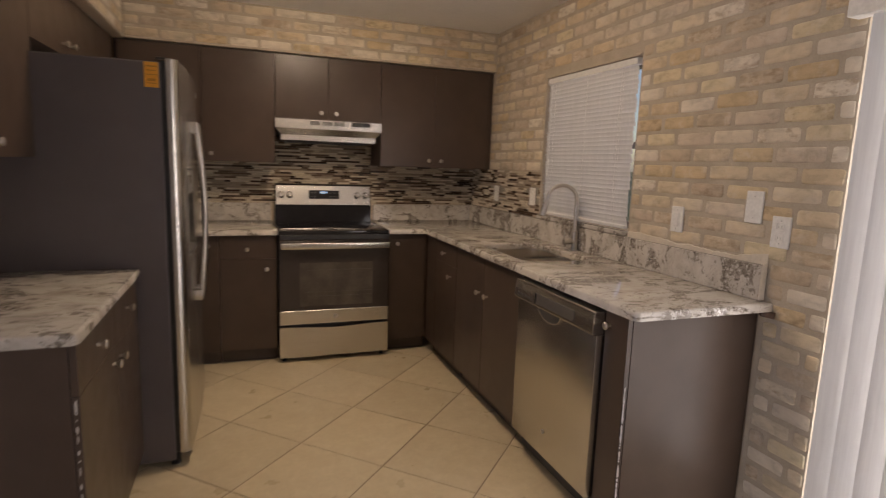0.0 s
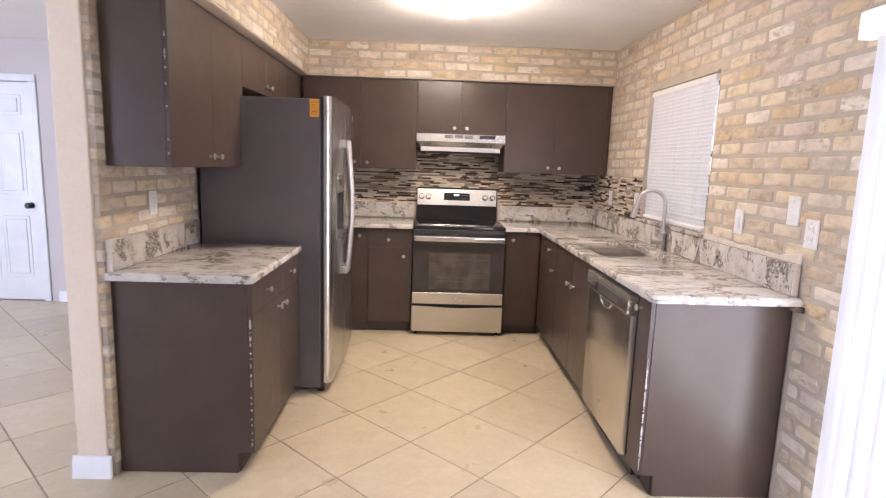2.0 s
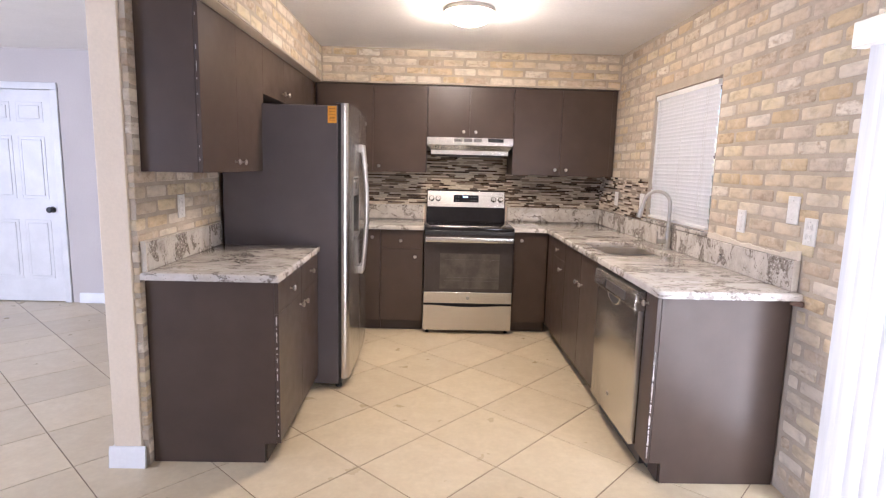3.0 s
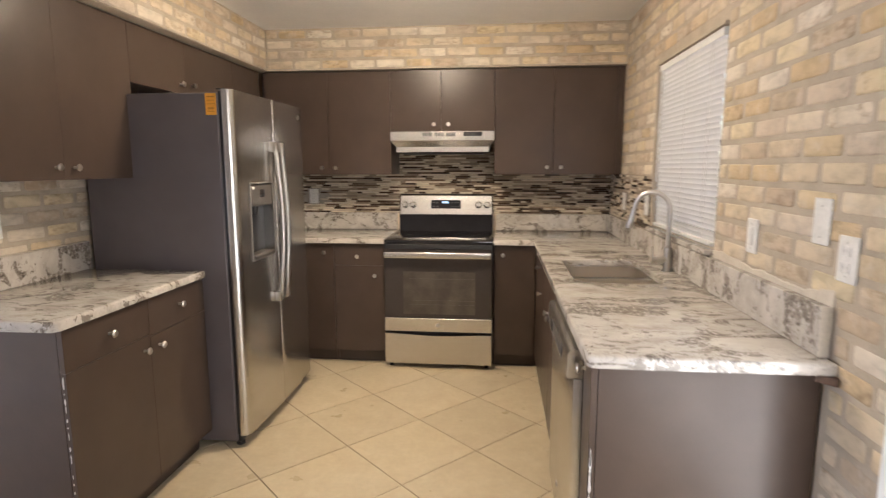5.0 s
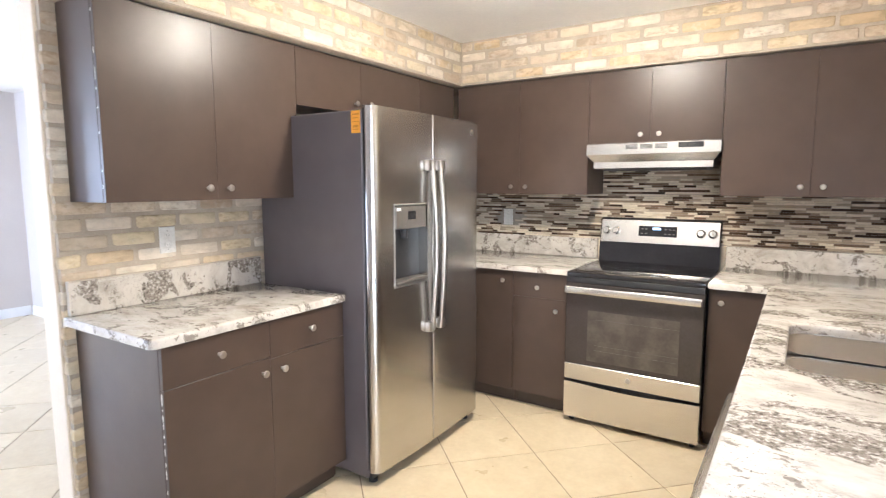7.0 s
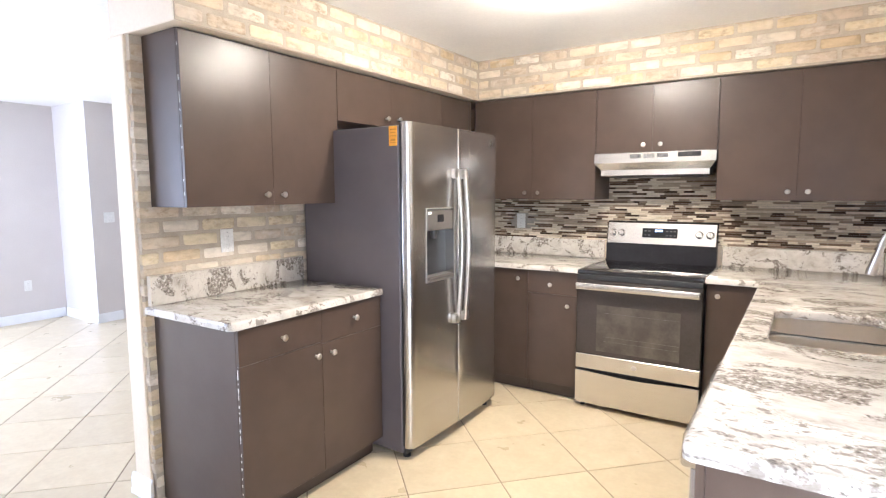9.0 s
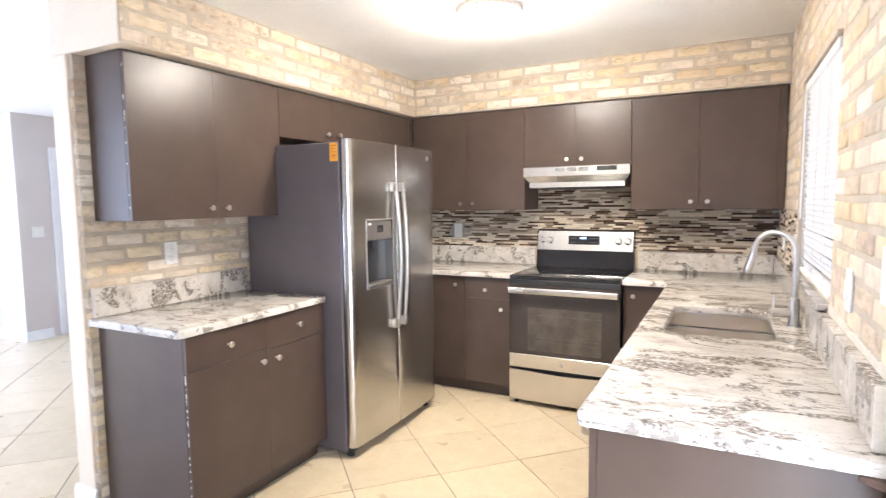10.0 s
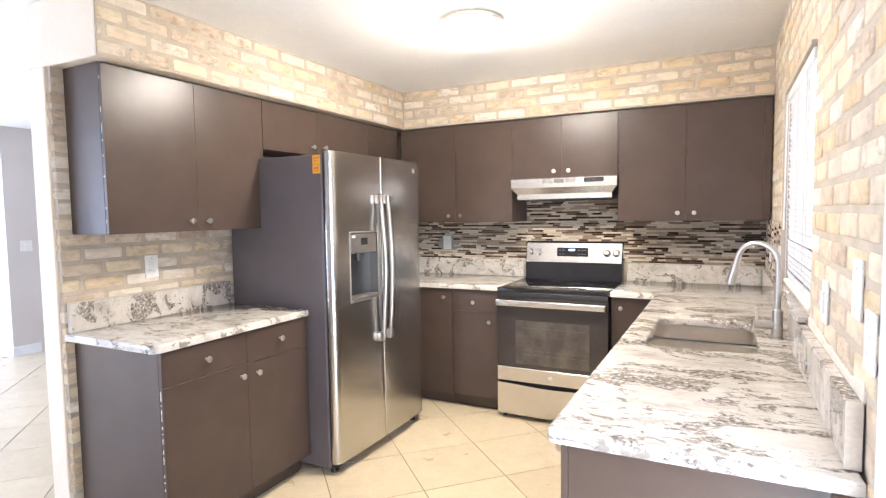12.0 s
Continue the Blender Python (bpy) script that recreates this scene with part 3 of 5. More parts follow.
cabinet("wall_cabinet", "short brown wall cabinet above the range hood", "-y", -0.379, 0.379, BACK - 0.001, UF, 1.692, SOFFIT - 0.003, [
    ("door", -0.379, -0.007, 1.692, SOFFIT - 0.006, -0.060, 1.737), ("door", -0.007, 0.379, 1.692, SOFFIT - 0.006, 0.046, 1.737)], group=g_wall)
cabinet("wall_cabinet", "tall brown two-door wall cabinet against the brick", "-y", 0.381, 1.2845, BACK - 0.001, UF, UPPER, SOFFIT - 0.003, [
    ("door", 0.381, 0.804, UPPER, SOFFIT - 0.006, 0.760, 1.428), ("door", 0.804, 1.243, UPPER, SOFFIT - 0.006, 0.859, 1.428),
    ("filler", 1.243, 1.2845, UPPER, SOFFIT - 0.006, None, None)], group=g_wall)
BF = -0.802
cabinet("base_cabinet", "narrow brown base cabinet next to the fridge", "-y", -1.10, -0.758, BACK - 0.002, BF, 0, B, [
    ("door", -1.060, -0.758, 0.10, B - 0.004, -0.823, 0.826)], 0.10, g_base)
cabinet("base_cabinet", "brown base cabinet with one drawer beside the range", "-y", -0.756, -0.388, BACK - 0.002, BF, 0, B, [
    ("drawer_front", -0.756, -0.388, 0.732, B - 0.004, -0.583, 0.800), ("door", -0.756, -0.388, 0.10, 0.732, -0.458, 0.663)], 0.10, g_base)
cabinet("base_cabinet", "brown corner base cabinet beside the range", "-y", 0.388, 0.699, BACK - 0.002, BF, 0, B, [
    ("door", 0.388, 0.676, 0.10, B - 0.004, 0.451, 0.823)], 0.10, g_base)
RF = 0.681
cabinet("base_cabinet", "brown base cabinet with a drawer near the corner", "-x", -1.428, -0.806, EAST - 0.034, RF, 0, B, [
    ("filler", -1.02, -0.830, 0.10, B - 0.004, None, None),
    ("drawer_front", -1.428, -1.02, 0.745, B - 0.004, -1.208, 0.812), ("door", -1.428, -1.02, 0.10, 0.745, -1.324, 0.672)], 0.10, g_base)
sink_base = thing("sink_cabinet", (1.0, -1.84, 0), "brown two-door cabinet under the sink", "cabinet", g_base)
part("side_panel", a_box(RF + 0.02, EAST - 0.034, -1.448, -1.430, 0.10, B), paint_brown, sink_base)
part("side_panel", a_box(RF + 0.02, EAST - 0.034, -2.328, -2.310, 0.10, B), paint_brown, sink_base)
part("bottom", a_box(RF + 0.02, EAST - 0.034, -2.309, -1.449, 0.10, 0.118), paint_brown, sink_base)
part("top_rail", a_box(RF + 0.0205, RF + 0.04, -2.309, -1.449, B - 0.06, B), paint_brown, sink_base)
part("toe_kick", a_box(RF + 0.075, EAST - 0.034, -2.326, -1.432, 0, 0.10), kick_brown, sink_base, "recessed dark toe kick")
for b0, b1, ka in ((-1.862, -1.430, -1.806), (-2.328, -1.862, -1.917)):
    panel = part("door", a_box(RF, RF + 0.0192, b0 + 0.0015, b1 - 0.0015, 0.1015, B - 0.0055, bevel=0.0018), paint_brown, sink_base)
    part_of("knob", knob_mesh["-x"], Matrix.Translation((RF, ka, 0.680)), panel, "round satin nickel knob")
end_base = cabinet("base_cabinet", "slim brown end cabinet with a worn edge beside the dishwasher", "-x", -3.122, -2.986, EAST - 0.004, RF, 0, B, [
    ("door", -3.120, -2.988, 0.10, B - 0.004, -3.018, 0.836)], 0.10, g_base)
chips(end_base, RF + 0.006, -3.1225, 0.14, 0.62, 34, 3, 0.0065)

# ---- range ----
stove = thing("range", (0, -0.52, 0), "stainless steel electric range with a black glass cooktop", "range")
part("body", a_box(-0.380, 0.380, -0.815, BACK - 0.015, 0.045, 0.898, bevel=0.003), black_plastic, stove)
part("cooktop", a_box(-0.380, 0.380, -0.858, -0.262, 0.899, 0.926, bevel=0.006, seg=2), black_gloss, stove, "black ceramic glass cooktop")
gb = bmesh.new()
profile = ((-0.262, 0.900), (-0.254, 1.050), (-0.221, 1.212), (-0.212, 1.218), (BACK - 0.006, 1.218), (BACK - 0.006, 0.900))
ends = [[gb.verts.new((x, y, z)) for y, z in profile] for x in (-0.372, 0.372)]
for k in range(6):
    gb.faces.new((ends[0][k], ends[0][(k + 1) % 6], ends[1][(k + 1) % 6], ends[1][k]))
gb.faces.new(list(reversed(ends[0])))
gb.faces.new(ends[1])
bmesh.ops.bevel(gb, geom=gb.edges[:], offset=0.003, segments=2, affect="EDGES")
guard = part("backguard", gb, black_gloss, stove, "black raised backguard")
panel = part("control_panel", a_box(-0.366, 0.366, -0.266, -0.2585, 1.054, 1.208, bevel=0.003), steel, stove, "stainless control panel")
part("display", a_box(-0.118, 0.118, -0.2695, -0.2662, 1.103, 1.170, bevel=0.002), black_gloss, panel, "black clock display")
part("clock_digits", a_box(-0.030, 0.018, -0.2705, -0.2697, 1.146, 1.160), display_glow, panel, "lit blue clock digits")
for bx in (-0.095, -0.07, 0.05, 0.075, 0.1):
    for bz in (1.120, 1.150):
        part("button", a_box(bx - 0.007, bx + 0.007, -0.2704, -0.2697, bz - 0.003, bz + 0.003), ink_dim, panel)
dial = lathe([(0.027, 0), (0.027, 0.004), (0.021, 0.007), (0.0195, 0.026), (0.017, 0.029)], 24)
box(dial, -0.004, 0.004, -0.0185, 0.0185, 0.024, 0.034, bevel=0.0015)
dial_mesh = to_mesh("dial", turned(dial, FACES["-y"]), steel)
for kx in (-0.326, -0.263, 0.259, 0.327):
    part_of("dial", dial_mesh, Matrix.Translation((kx, -0.2662, 1.132)), panel, "round steel burner dial")
panel.matrix_basis = Matrix.Translation((0, 0.0035, 0)) @ Matrix.Translation((0, -0.2585, 1.054)) @ Matrix.Rotation(-0.205, 4, "X") @ Matrix.Translation((0, 0.2585, -1.054))
rim = slab([-0.377, 0.377], [-0.861, -0.816], lambda i, j: True, 0.868, 0.8985, 0.004)
part("front_rim", rim, black_plastic, stove)
door = part("oven_door", a_box(-0.380, 0.380, -0.858, -0.8165, 0.372, 0.866, bevel=0.004), oven_glass, stove, "black glass oven door")
part("oven_window", a_box(-0.245, 0.263, -0.8592, -0.8583, 0.400, 0.706, bevel=0.0004), oven_window, door, "oven window, mottled reflection in its colour")
for rz in (0.47, 0.50, 0.655):
    part("oven_rack", tube([(-0.20, -0.8596, rz), (0.26, -0.8596, rz)], 0.0008, 6), grey_plastic, door, "oven rack seen dimly")
part("door_rail", a_box(-0.380, 0.380, -0.862, -0.8165, 0.272, 0.3705, bevel=0.003), steel, door, "stainless rail under the glass")
part("badge", turned(lathe([(0.015, 0), (0.015, 0.003), (0.011, 0.0045)], 18), pose(0.0, -0.8623, 0.322) @ FACES["-y"]), nickel, door, "round plain badge")
hb = bmesh.new()
box(hb, -0.374, 0.374, -0.912, -0.892, 0.806, 0.850, bevel=0.008, seg=3)
box(hb, -0.372, -0.340, -0.900, -0.8585, 0.812, 0.844, bevel=0.004)
box(hb, 0.340, 0.372, -0.900, -0.8585, 0.812, 0.844, bevel=0.004)
part("door_handle", hb, steel, door, "wide flat steel handle")
dr = bmesh.new()
outline = []
for k in range(13):
    x = -0.380 + 0.760 * k / 12
    outline.append((x, 0.256 - 0.014 * math.sin(math.pi * k / 12) ** 2))
pts = [(-0.380, 0.036)] + [(0.380, 0.036)] + list(reversed(outline))
fr = [dr.verts.new((x, -0.862, z)) for x, z in pts]
bk = [dr.verts.new((x, -0.8165, z)) for x, z in pts]
for k in range(len(pts)):
    dr.faces.new((fr[k], fr[(k + 1) % len(pts)], bk[(k + 1) % len(pts)], bk[k]))
dr.faces.new(fr)
dr.faces.new(list(reversed(bk)))
bmesh.ops.bevel(dr, geom=[e for e in dr.edges if all(v.co.y < -0.86 for v in e.verts)], offset=0.003, segments=2, affect="EDGES")
part("storage_drawer", dr, steel, stove, "stainless storage drawer with a curved grip")
for fx in (-0.345, 0.345):
    for fy in (-0.80, -0.26):
        part("foot", turned(lathe([(0.016, 0), (0.016, 0.012), (0.008, 0.014), (0.008, 0.046)], 12), Matrix.Translation((fx, fy, 0))), black_plastic, stove)

# ---- range hood ----
hood = thing("range_hood", (0, -0.4, 1.53), "stainless steel under-cabinet range hood", "range hood")
prof = [(BACK - 0.006, 1.690), (-0.550, 1.690), (-0.560, 1.686), (-0.562, 1.622), (-0.528, 1.577), (-0.530, 1.540), (-0.524, 1.535), (BACK - 0.006, 1.535)]
bm = bmesh.new()
sides = []
for k, sx in enumerate((-0.379, 0.379)):
    sides.append([bm.verts.new((sx if z > 1.60 else sx * 0.90, y, z)) for y, z in prof])
n = len(prof)
for k in range(n):
    bm.faces.new((sides[0][k], sides[0][(k + 1) % n], sides[1][(k + 1) % n], sides[1][k]))
bm.faces.new(sides[0])
bm.faces.new(list(reversed(sides[1])))
part("shell", bm, steel, hood)
for gx in (-0.105, -0.020, 0.065):
    vent = part("vent", a_box(gx - 0.036, gx + 0.036, -0.5632, -0.5622, 1.650, 1.679), ink_pale, hood, "slotted vent")
    for k in range(4):
        part("slot", a_box(gx - 0.034, gx + 0.034, -0.5640, -0.5633, 1.653 + 0.0068 * k, 1.6565 + 0.0068 * k), dark_recess, vent)
sw = part("switch_plate", a_box(0.158, 0.292, -0.5645, -0.5622, 1.652, 1.682, bevel=0.0008), black_plastic, hood, "black switch plate")
for k in (0.185, 0.228):
    part("rocker_switch", a_box(k - 0.014, k + 0.014, -0.5672, -0.5647, 1.659, 1.675, bevel=0.0008), dark_recess, sw)
part("filter", a_box(-0.30, 0.30, -0.47, -0.24, 1.526, 1.5335, bevel=0.002), grey_plastic, hood, "grey grease filter")

# ---- refrigerator ----
FY0, FY1, FM = -2.080, -1.112, -1.618
DX0, DX1 = -0.885, -0.843
fridge = thing("refrigerator", (-1.27, -1.575, 0), "side-by-side stainless refrigerator with grey sides", "refrigerator")
part("case", a_box(WEST + 0.03, -0.906, FY0 + 0.004, FY1 - 0.004, 0.03, 1.780, bevel=0.006), fridge_side, fridge, "dark grey painted steel case")
part("grille", a_box(-0.96, -0.890, FY0 + 0.02, FY1 - 0.02, 0.022, 0.062, bevel=0.003), black_plastic, fridge, "black base grille")
for fy in (FY0 + 0.05, FY1 - 0.05):
    part("foot", turned(lathe([(0.022, 0), (0.022, 0.014), (0.010, 0.018), (0.010, 0.034)], 14), Matrix.Translation((-0.91, fy, 0))), black_plastic, fridge)
for fy in (FY0 + 0.045, FY1 - 0.045):
    part("hinge_cover", a_box(-0.925, -0.875, fy - 0.014, fy + 0.014, 1.7955, 1.803, bevel=0.003, seg=2), black_plastic, fridge, "dark hinge cover")


def bow(y):
    """Front of the slightly bowed doors."""
    return DX1 + 0.014 * (1 - ((y - FM) / (FY1 - FM)) ** 2)


def door_outline(y0, y1, r0, r1, steps=10):
    pts = [(DX0, y0)]
    for k in range(5):
        a = math.pi / 2 * k / 4
        pts.append((bow(y0 + r0) - r0 + r0 * math.sin(a), y0 + r0 - r0 * math.cos(a)) if r0 else (bow(y0), y0))
        if not r0:
            break
    for k in range(1, steps):
        y = y0 + r0 + (y1 - r1 - y0 - r0) * k / steps
        pts.append((bow(y), y))
    for k in range(5):
        a = math.pi / 2 * k / 4
        pts.append((bow(y1 - r1) - r1 + r1 * math.cos(a), y1 - r1 + r1 * math.sin(a)) if r1 else (bow(y1), y1))
        if not r1:
            break
    pts.append((DX0, y1))
    return pts


QY0, QY1, QZ0, QZ1 = -1.934, -1.670, 0.958, 1.345
bm = prism(door_outline(FY0, FM - 0.003, 0.040, 0.008), 0.066, QZ0)
prism(door_outline(FY0, FM - 0.003, 0.040, 0.008), QZ1, 1.795, bm)
prism(door_outline(FY0, QY0, 0.040, 0.0), QZ0, QZ1, bm)
prism(door_outline(QY1, FM - 0.003, 0.0, 0.008), QZ0, QZ1, bm)
left_door = part("freezer_door", bm, steel_fridge, fridge, "brushed steel freezer door with a dispenser")
right_door = part("fresh_food_door", prism(door_outline(FM + 0.003, FY1, 0.008, 0.034), 0.066, 1.795), steel_fridge, fridge, "brushed steel door")
part("door_seal", a_box(-0.9055, -0.8855, FY0 + 0.012, FY1 - 0.012, 0.07, 1.785), black_plastic, fridge)
part("dispenser_back", a_box(DX0 - 0.030, DX0 - 0.022, QY0, QY1, QZ0, QZ1), dark_recess, left_door, "dark dispenser recess")
part("dispenser_panel", a_box(DX0 - 0.0215, bow(-1.79) + 0.001, QY0 + 0.006, QY1 - 0.006, 1.230, QZ1 - 0.006, bevel=0.004), grey_plastic, left_door, "grey dispenser control panel")
part("dispenser_screen", a_box(bow(-1.79) + 0.0012, bow(-1.79) + 0.0022, -1.834, -1.771, 1.275, 1.315), black_gloss, left_door, "small dark screen")
part("dispenser_badge", a_box(bow(-1.79) - 0.001, bow(-1.79) + 0.002, -1.922, -1.890, 1.319, 1.332), white_plastic, left_door, "small white mark")
for k in range(5):
    part("button", a_box(bow(-1.79) + 0.0012, bow(-1.79) + 0.0020, -1.910 + 0.048 * k, -1.895 + 0.048 * k, 1.244, 1.250), ink_dim, left_door)
part("dispenser_tray", a_box(DX0 - 0.0215, bow(-1.79) + 0.010, QY0 + 0.004, QY1 - 0.004, QZ0, QZ0 + 0.022, bevel=0.005), grey_plastic, left_door, "grey drip tray")
part("paddle", a_box(DX0 - 0.0210, DX0 - 0.004, -1.837, -1.777, 1.04, 1.19, bevel=0.006), grey_plastic, left_door, "grey dispenser paddle")
part("nozzle", turned(lathe([(0.016, 0), (0.020, 0.03), (0.020, 0.05)], 14), Matrix.Translation((DX0 + 0.012, -1.807, 1.180))), dark_recess, left_door)
fb = bmesh.new()
xf = bow(-1.79) + 0.002
box(fb, DX0 - 0.018, xf, QY0 - 0.008, QY0 - 0.0005, QZ0 - 0.008, QZ1 + 0.008, bevel=0.002)
box(fb, DX0 - 0.018, xf, QY1 + 0.0005, QY1 + 0.008, QZ0 - 0.008, QZ1 + 0.008, bevel=0.002)
box(fb, DX0 - 0.018, xf, QY0, QY1, QZ1 + 0.0005, QZ1 + 0.008, bevel=0.002)
box(fb, DX0 - 0.018, xf, QY0, QY1, QZ0 - 0.008, QZ0 - 0.0005, bevel=0.002)
part("dispenser_frame", fb, rim_grey, left_door, "thin grey dispenser frame")


def fridge_handle(y, door):
    pts, radii = [], []
    for k in range(25):
        s = k / 24
        z = 0.688 + (1.560 - 0.688) * s
        x = bow(y) + 0.022 + 0.026 * math.sin(math.pi * s)
        pts.append((x, y, z))
        radii.append(0.0125)
    bm = tube(pts, 0.0125, 14, radii)
    box(bm, bow(y) - 0.002, bow(y) + 0.030, min(y, y + (y - FM) * 0.6) - 0.012, max(y, y + (y - FM) * 0.6) + 0.012, 0.681, 0.734, bevel=0.006, seg=2)
    box(bm, bow(y) - 0.002, bow(y) + 0.030, min(y, y + (y - FM) * 0.6) - 0.012, max(y, y + (y - FM) * 0.6) + 0.012, 1.514, 1.567, bevel=0.006, seg=2)
    part("door_handle", bm, nickel, door, "long curved bar handle")


fridge_handle(FM - 0.038, left_door)
fridge_handle(FM + 0.038, right_door)
part("badge", turned(lathe([(0.016, 0), (0.016, 0.002), (0.012, 0.003)], 18), pose(bow(-1.205) - 0.001, -1.205, 1.737) @ FACES["+x"]), nickel, right_door, "round plain badge")
st = part("sticker", a_box(-0.965, -0.912, FY0 + 0.0025, FY0 + 0.0038, 1.676, 1.776), sticker_orange, fridge, "orange notice sticker")
for k, (w, h) in enumerate(((0.040, 0.005), (0.034, 0.003), (0.040, 0.003), (0.030, 0.010), (0.036, 0.003))):
    part("text_line", a_box(-0.9385 - w / 2, -0.9385 + w / 2, FY0 + 0.0016, FY0 + 0.0024, 1.762 - 0.017 * k - h, 1.762 - 0.017 * k), ink, st)

# ---- dishwasher ----
dish = thing("dishwasher", (0.95, -2.63, 0), "stainless dishwasher built in under the worktop", "dishwasher")
part("tub", a_box(RF + 0.03, EAST - 0.06, -2.983, -2.342, 0.02, 0.872), black_plastic, dish)
dd = part("door", a_box(RF - 0.030, RF + 0.029, -2.980, -2.344, 0.118, 0.786, bevel=0.004, seg=2), steel, dish, "brushed stainless door")
# the control strip stands out over the door and slopes back towards the worktop
cp = bmesh.new()
prof = [(RF + 0.029, 0.788), (RF - 0.046, 0.788), (RF - 0.052, 0.796), (RF - 0.048, 0.868), (RF - 0.040, 0.879), (RF + 0.029, 0.879)]
ends = [[cp.verts.new((x, y, z)) for x, z in prof] for y in (-2.983, -2.342)]
for k in range(len(prof)):
    cp.faces.new((ends[0][k - 1], ends[0][k], ends[1][k], ends[1][k - 1]))
cp.faces.new(ends[0])
cp.faces.new(list(reversed(ends[1])))
bmesh.ops.bevel(cp, geom=cp.edges[:], offset=0.002, segments=2, affect="EDGES")
strip = part("control_panel", cp, steel, dish, "stainless control strip")
part("display", a_box(RF - 0.0535, RF - 0.046, -2.855, -2.540, 0.806, 0.852, bevel=0.001), grey_plastic, strip, "dark control window")
part("display_end", a_box(RF - 0.0545, RF - 0.047, -2.556, -2.541, 0.808, 0.850, bevel=0.001), black_gloss, strip)
for k in range(5):
    part("button", a_box(RF - 0.0546, RF - 0.0536, -2.60 - 0.045 * k, -2.582 - 0.045 * k, 0.826, 0.831), ink_dim, strip)
for k in range(4):
    part("marking", a_box(RF - 0.0522, RF - 0.0490, -2.395 - 0.034 * k, -2.375 - 0.034 * k, 0.812, 0.822), ink_dim, strip)
# no hollow here: a dark plate on the door stands for the pocket's shade
pocket = bmesh.new()
ring = [(-2.640 + 0.092 * math.cos(a), 0.786 - 0.046 * math.sin(a)) for a in [math.pi * k / 14 for k in range(15)]]
lo = [pocket.verts.new((RF - 0.0325, y, z)) for y, z in ring]
hi = [pocket.verts.new((RF - 0.0290, y, z)) for y, z in ring]
for k in range(len(ring)):
    pocket.faces.new((lo[k - 1], lo[k], hi[k], hi[k - 1]))
pocket.faces.new(lo)
pocket.faces.new(list(reversed(hi)))
part("grip_recess", pocket, dark_recess, dd, "dark plate for the shaded grip pocket")
part("grip", tube([(RF - 0.034, -2.640 + 0.092 * math.cos(a), 0.787 - 0.047 * math.sin(a)) for a in [math.pi * k / 14 for k in range(15)]], 0.0035, 8), steel, dd, "curved steel lip")
part("badge", turned(lathe([(0.011, 0), (0.011, 0.0015), (0.008, 0.002)], 16), pose(RF - 0.0305, -2.64, 0.235) @ FACES["-x"]), nickel, dd, "round plain badge")
part("toe_panel", a_box(RF + 0.07, RF + 0.085, -2.983, -2.342, 0.0, 0.110), black_plastic, dish)

# ---- sink and tap ----
sink = thing("sink", (1.0, -1.86, 0.7), "undermount stainless double-bowl kitchen sink", "sink")


def bowl(y0, y1, depth):
    bm = a_box(SX0 - 0.006, SX1 + 0.006, y0, y1, TOP - 0.036 - depth, TOP - 0.0405)
    bmesh.ops.delete(bm, geom=[f for f in bm.faces if f.calc_center_median().z > TOP - 0.0410], context="FACES")
    es = [e for e in bm.edges if len(e.link_faces) == 2]
    bmesh.ops.bevel(bm, geom=es, offset=0.075, segments=6, affect="EDGES", profile=0.5)
    bmesh.ops.recalc_face_normals(bm, faces=bm.faces)
    bmesh.ops.solidify(bm, geom=bm.faces[:], thickness=0.0015)
    b = part("bowl", bm, steel_sink, sink, "deep brushed steel bowl")
    part("drain", turned(lathe([(0.044, 0), (0.044, 0.002), (0.030, 0.004), (0.026, 0.001)], 20), Matrix.Translation((0.99, (y0 + y1) / 2, TOP - 0.0352 - depth + 0.001))), nickel, b, "round drain")


bowl(-1.899, SY1 + 0.006, 0.20)
bowl(SY0 - 0.006, -1.923, 0.18)
CUTS = (SY0 - 0.006, -1.923, -1.899, SY1 + 0.006)
part("rim", slab([SX0 - 0.03, SX0 - 0.006, SX1 + 0.006, SX1 + 0.03], [SY0 - 0.03, *CUTS, SY1 + 0.03], lambda i, j: not (i == 1 and j in (1, 3)), TOP - 0.0402, TOP - 0.0353, 0.002,
                 [(x, y, 0.074) for x in (SX0 - 0.006, SX1 + 0.006) for y in CUTS]), nickel, sink, "steel rim and bar between the bowls")

# the neck is turned a little towards the corner
FOOT, AIM = Vector((1.231, -1.90, TOP)), Vector((-0.872, 0.489, 0))
tap = thing("kitchen_tap", FOOT, "tall brushed nickel gooseneck tap with a pull-down head", "tap")
part("base", turned(lathe([(0.026, 0), (0.026, 0.005), (0.0200, 0.009), (0.0190, 0.112), (0.0130, 0.118)], 24), Matrix.Translation(FOOT)), nickel, tap)


def along(out, z):
    return FOOT + AIM * out + Vector((0, 0, z - TOP))


SPAN = 0.083
pts = [along(0, TOP + 0.12), along(0, 1.14), along(0, 1.218)]
for k in range(1, 17):
    a = math.pi * 0.93 * k / 16
    pts.append(along(SPAN * (1 - math.cos(a)), 1.226 + SPAN * math.sin(a)))
pts.append(along(SPAN * 2 + 0.006, 1.205))
part("gooseneck", tube(pts, 0.0115, 14), nickel, tap)
part("spray_head", tube([along(SPAN * 2 + 0.005, 1.212), along(SPAN * 2 + 0.010, 1.19), along(SPAN * 2 + 0.022, 1.148), along(SPAN * 2 + 0.026, 1.130)], 0.018, 16, [0.0130, 0.0150, 0.0185, 0.0175]), nickel, tap, "tapered spray head")
hd = part("valve_arm", tube([(1.229, -1.90, 0.985), (1.150, -1.912, 0.985)], 0.0165, 14), nickel, tap)
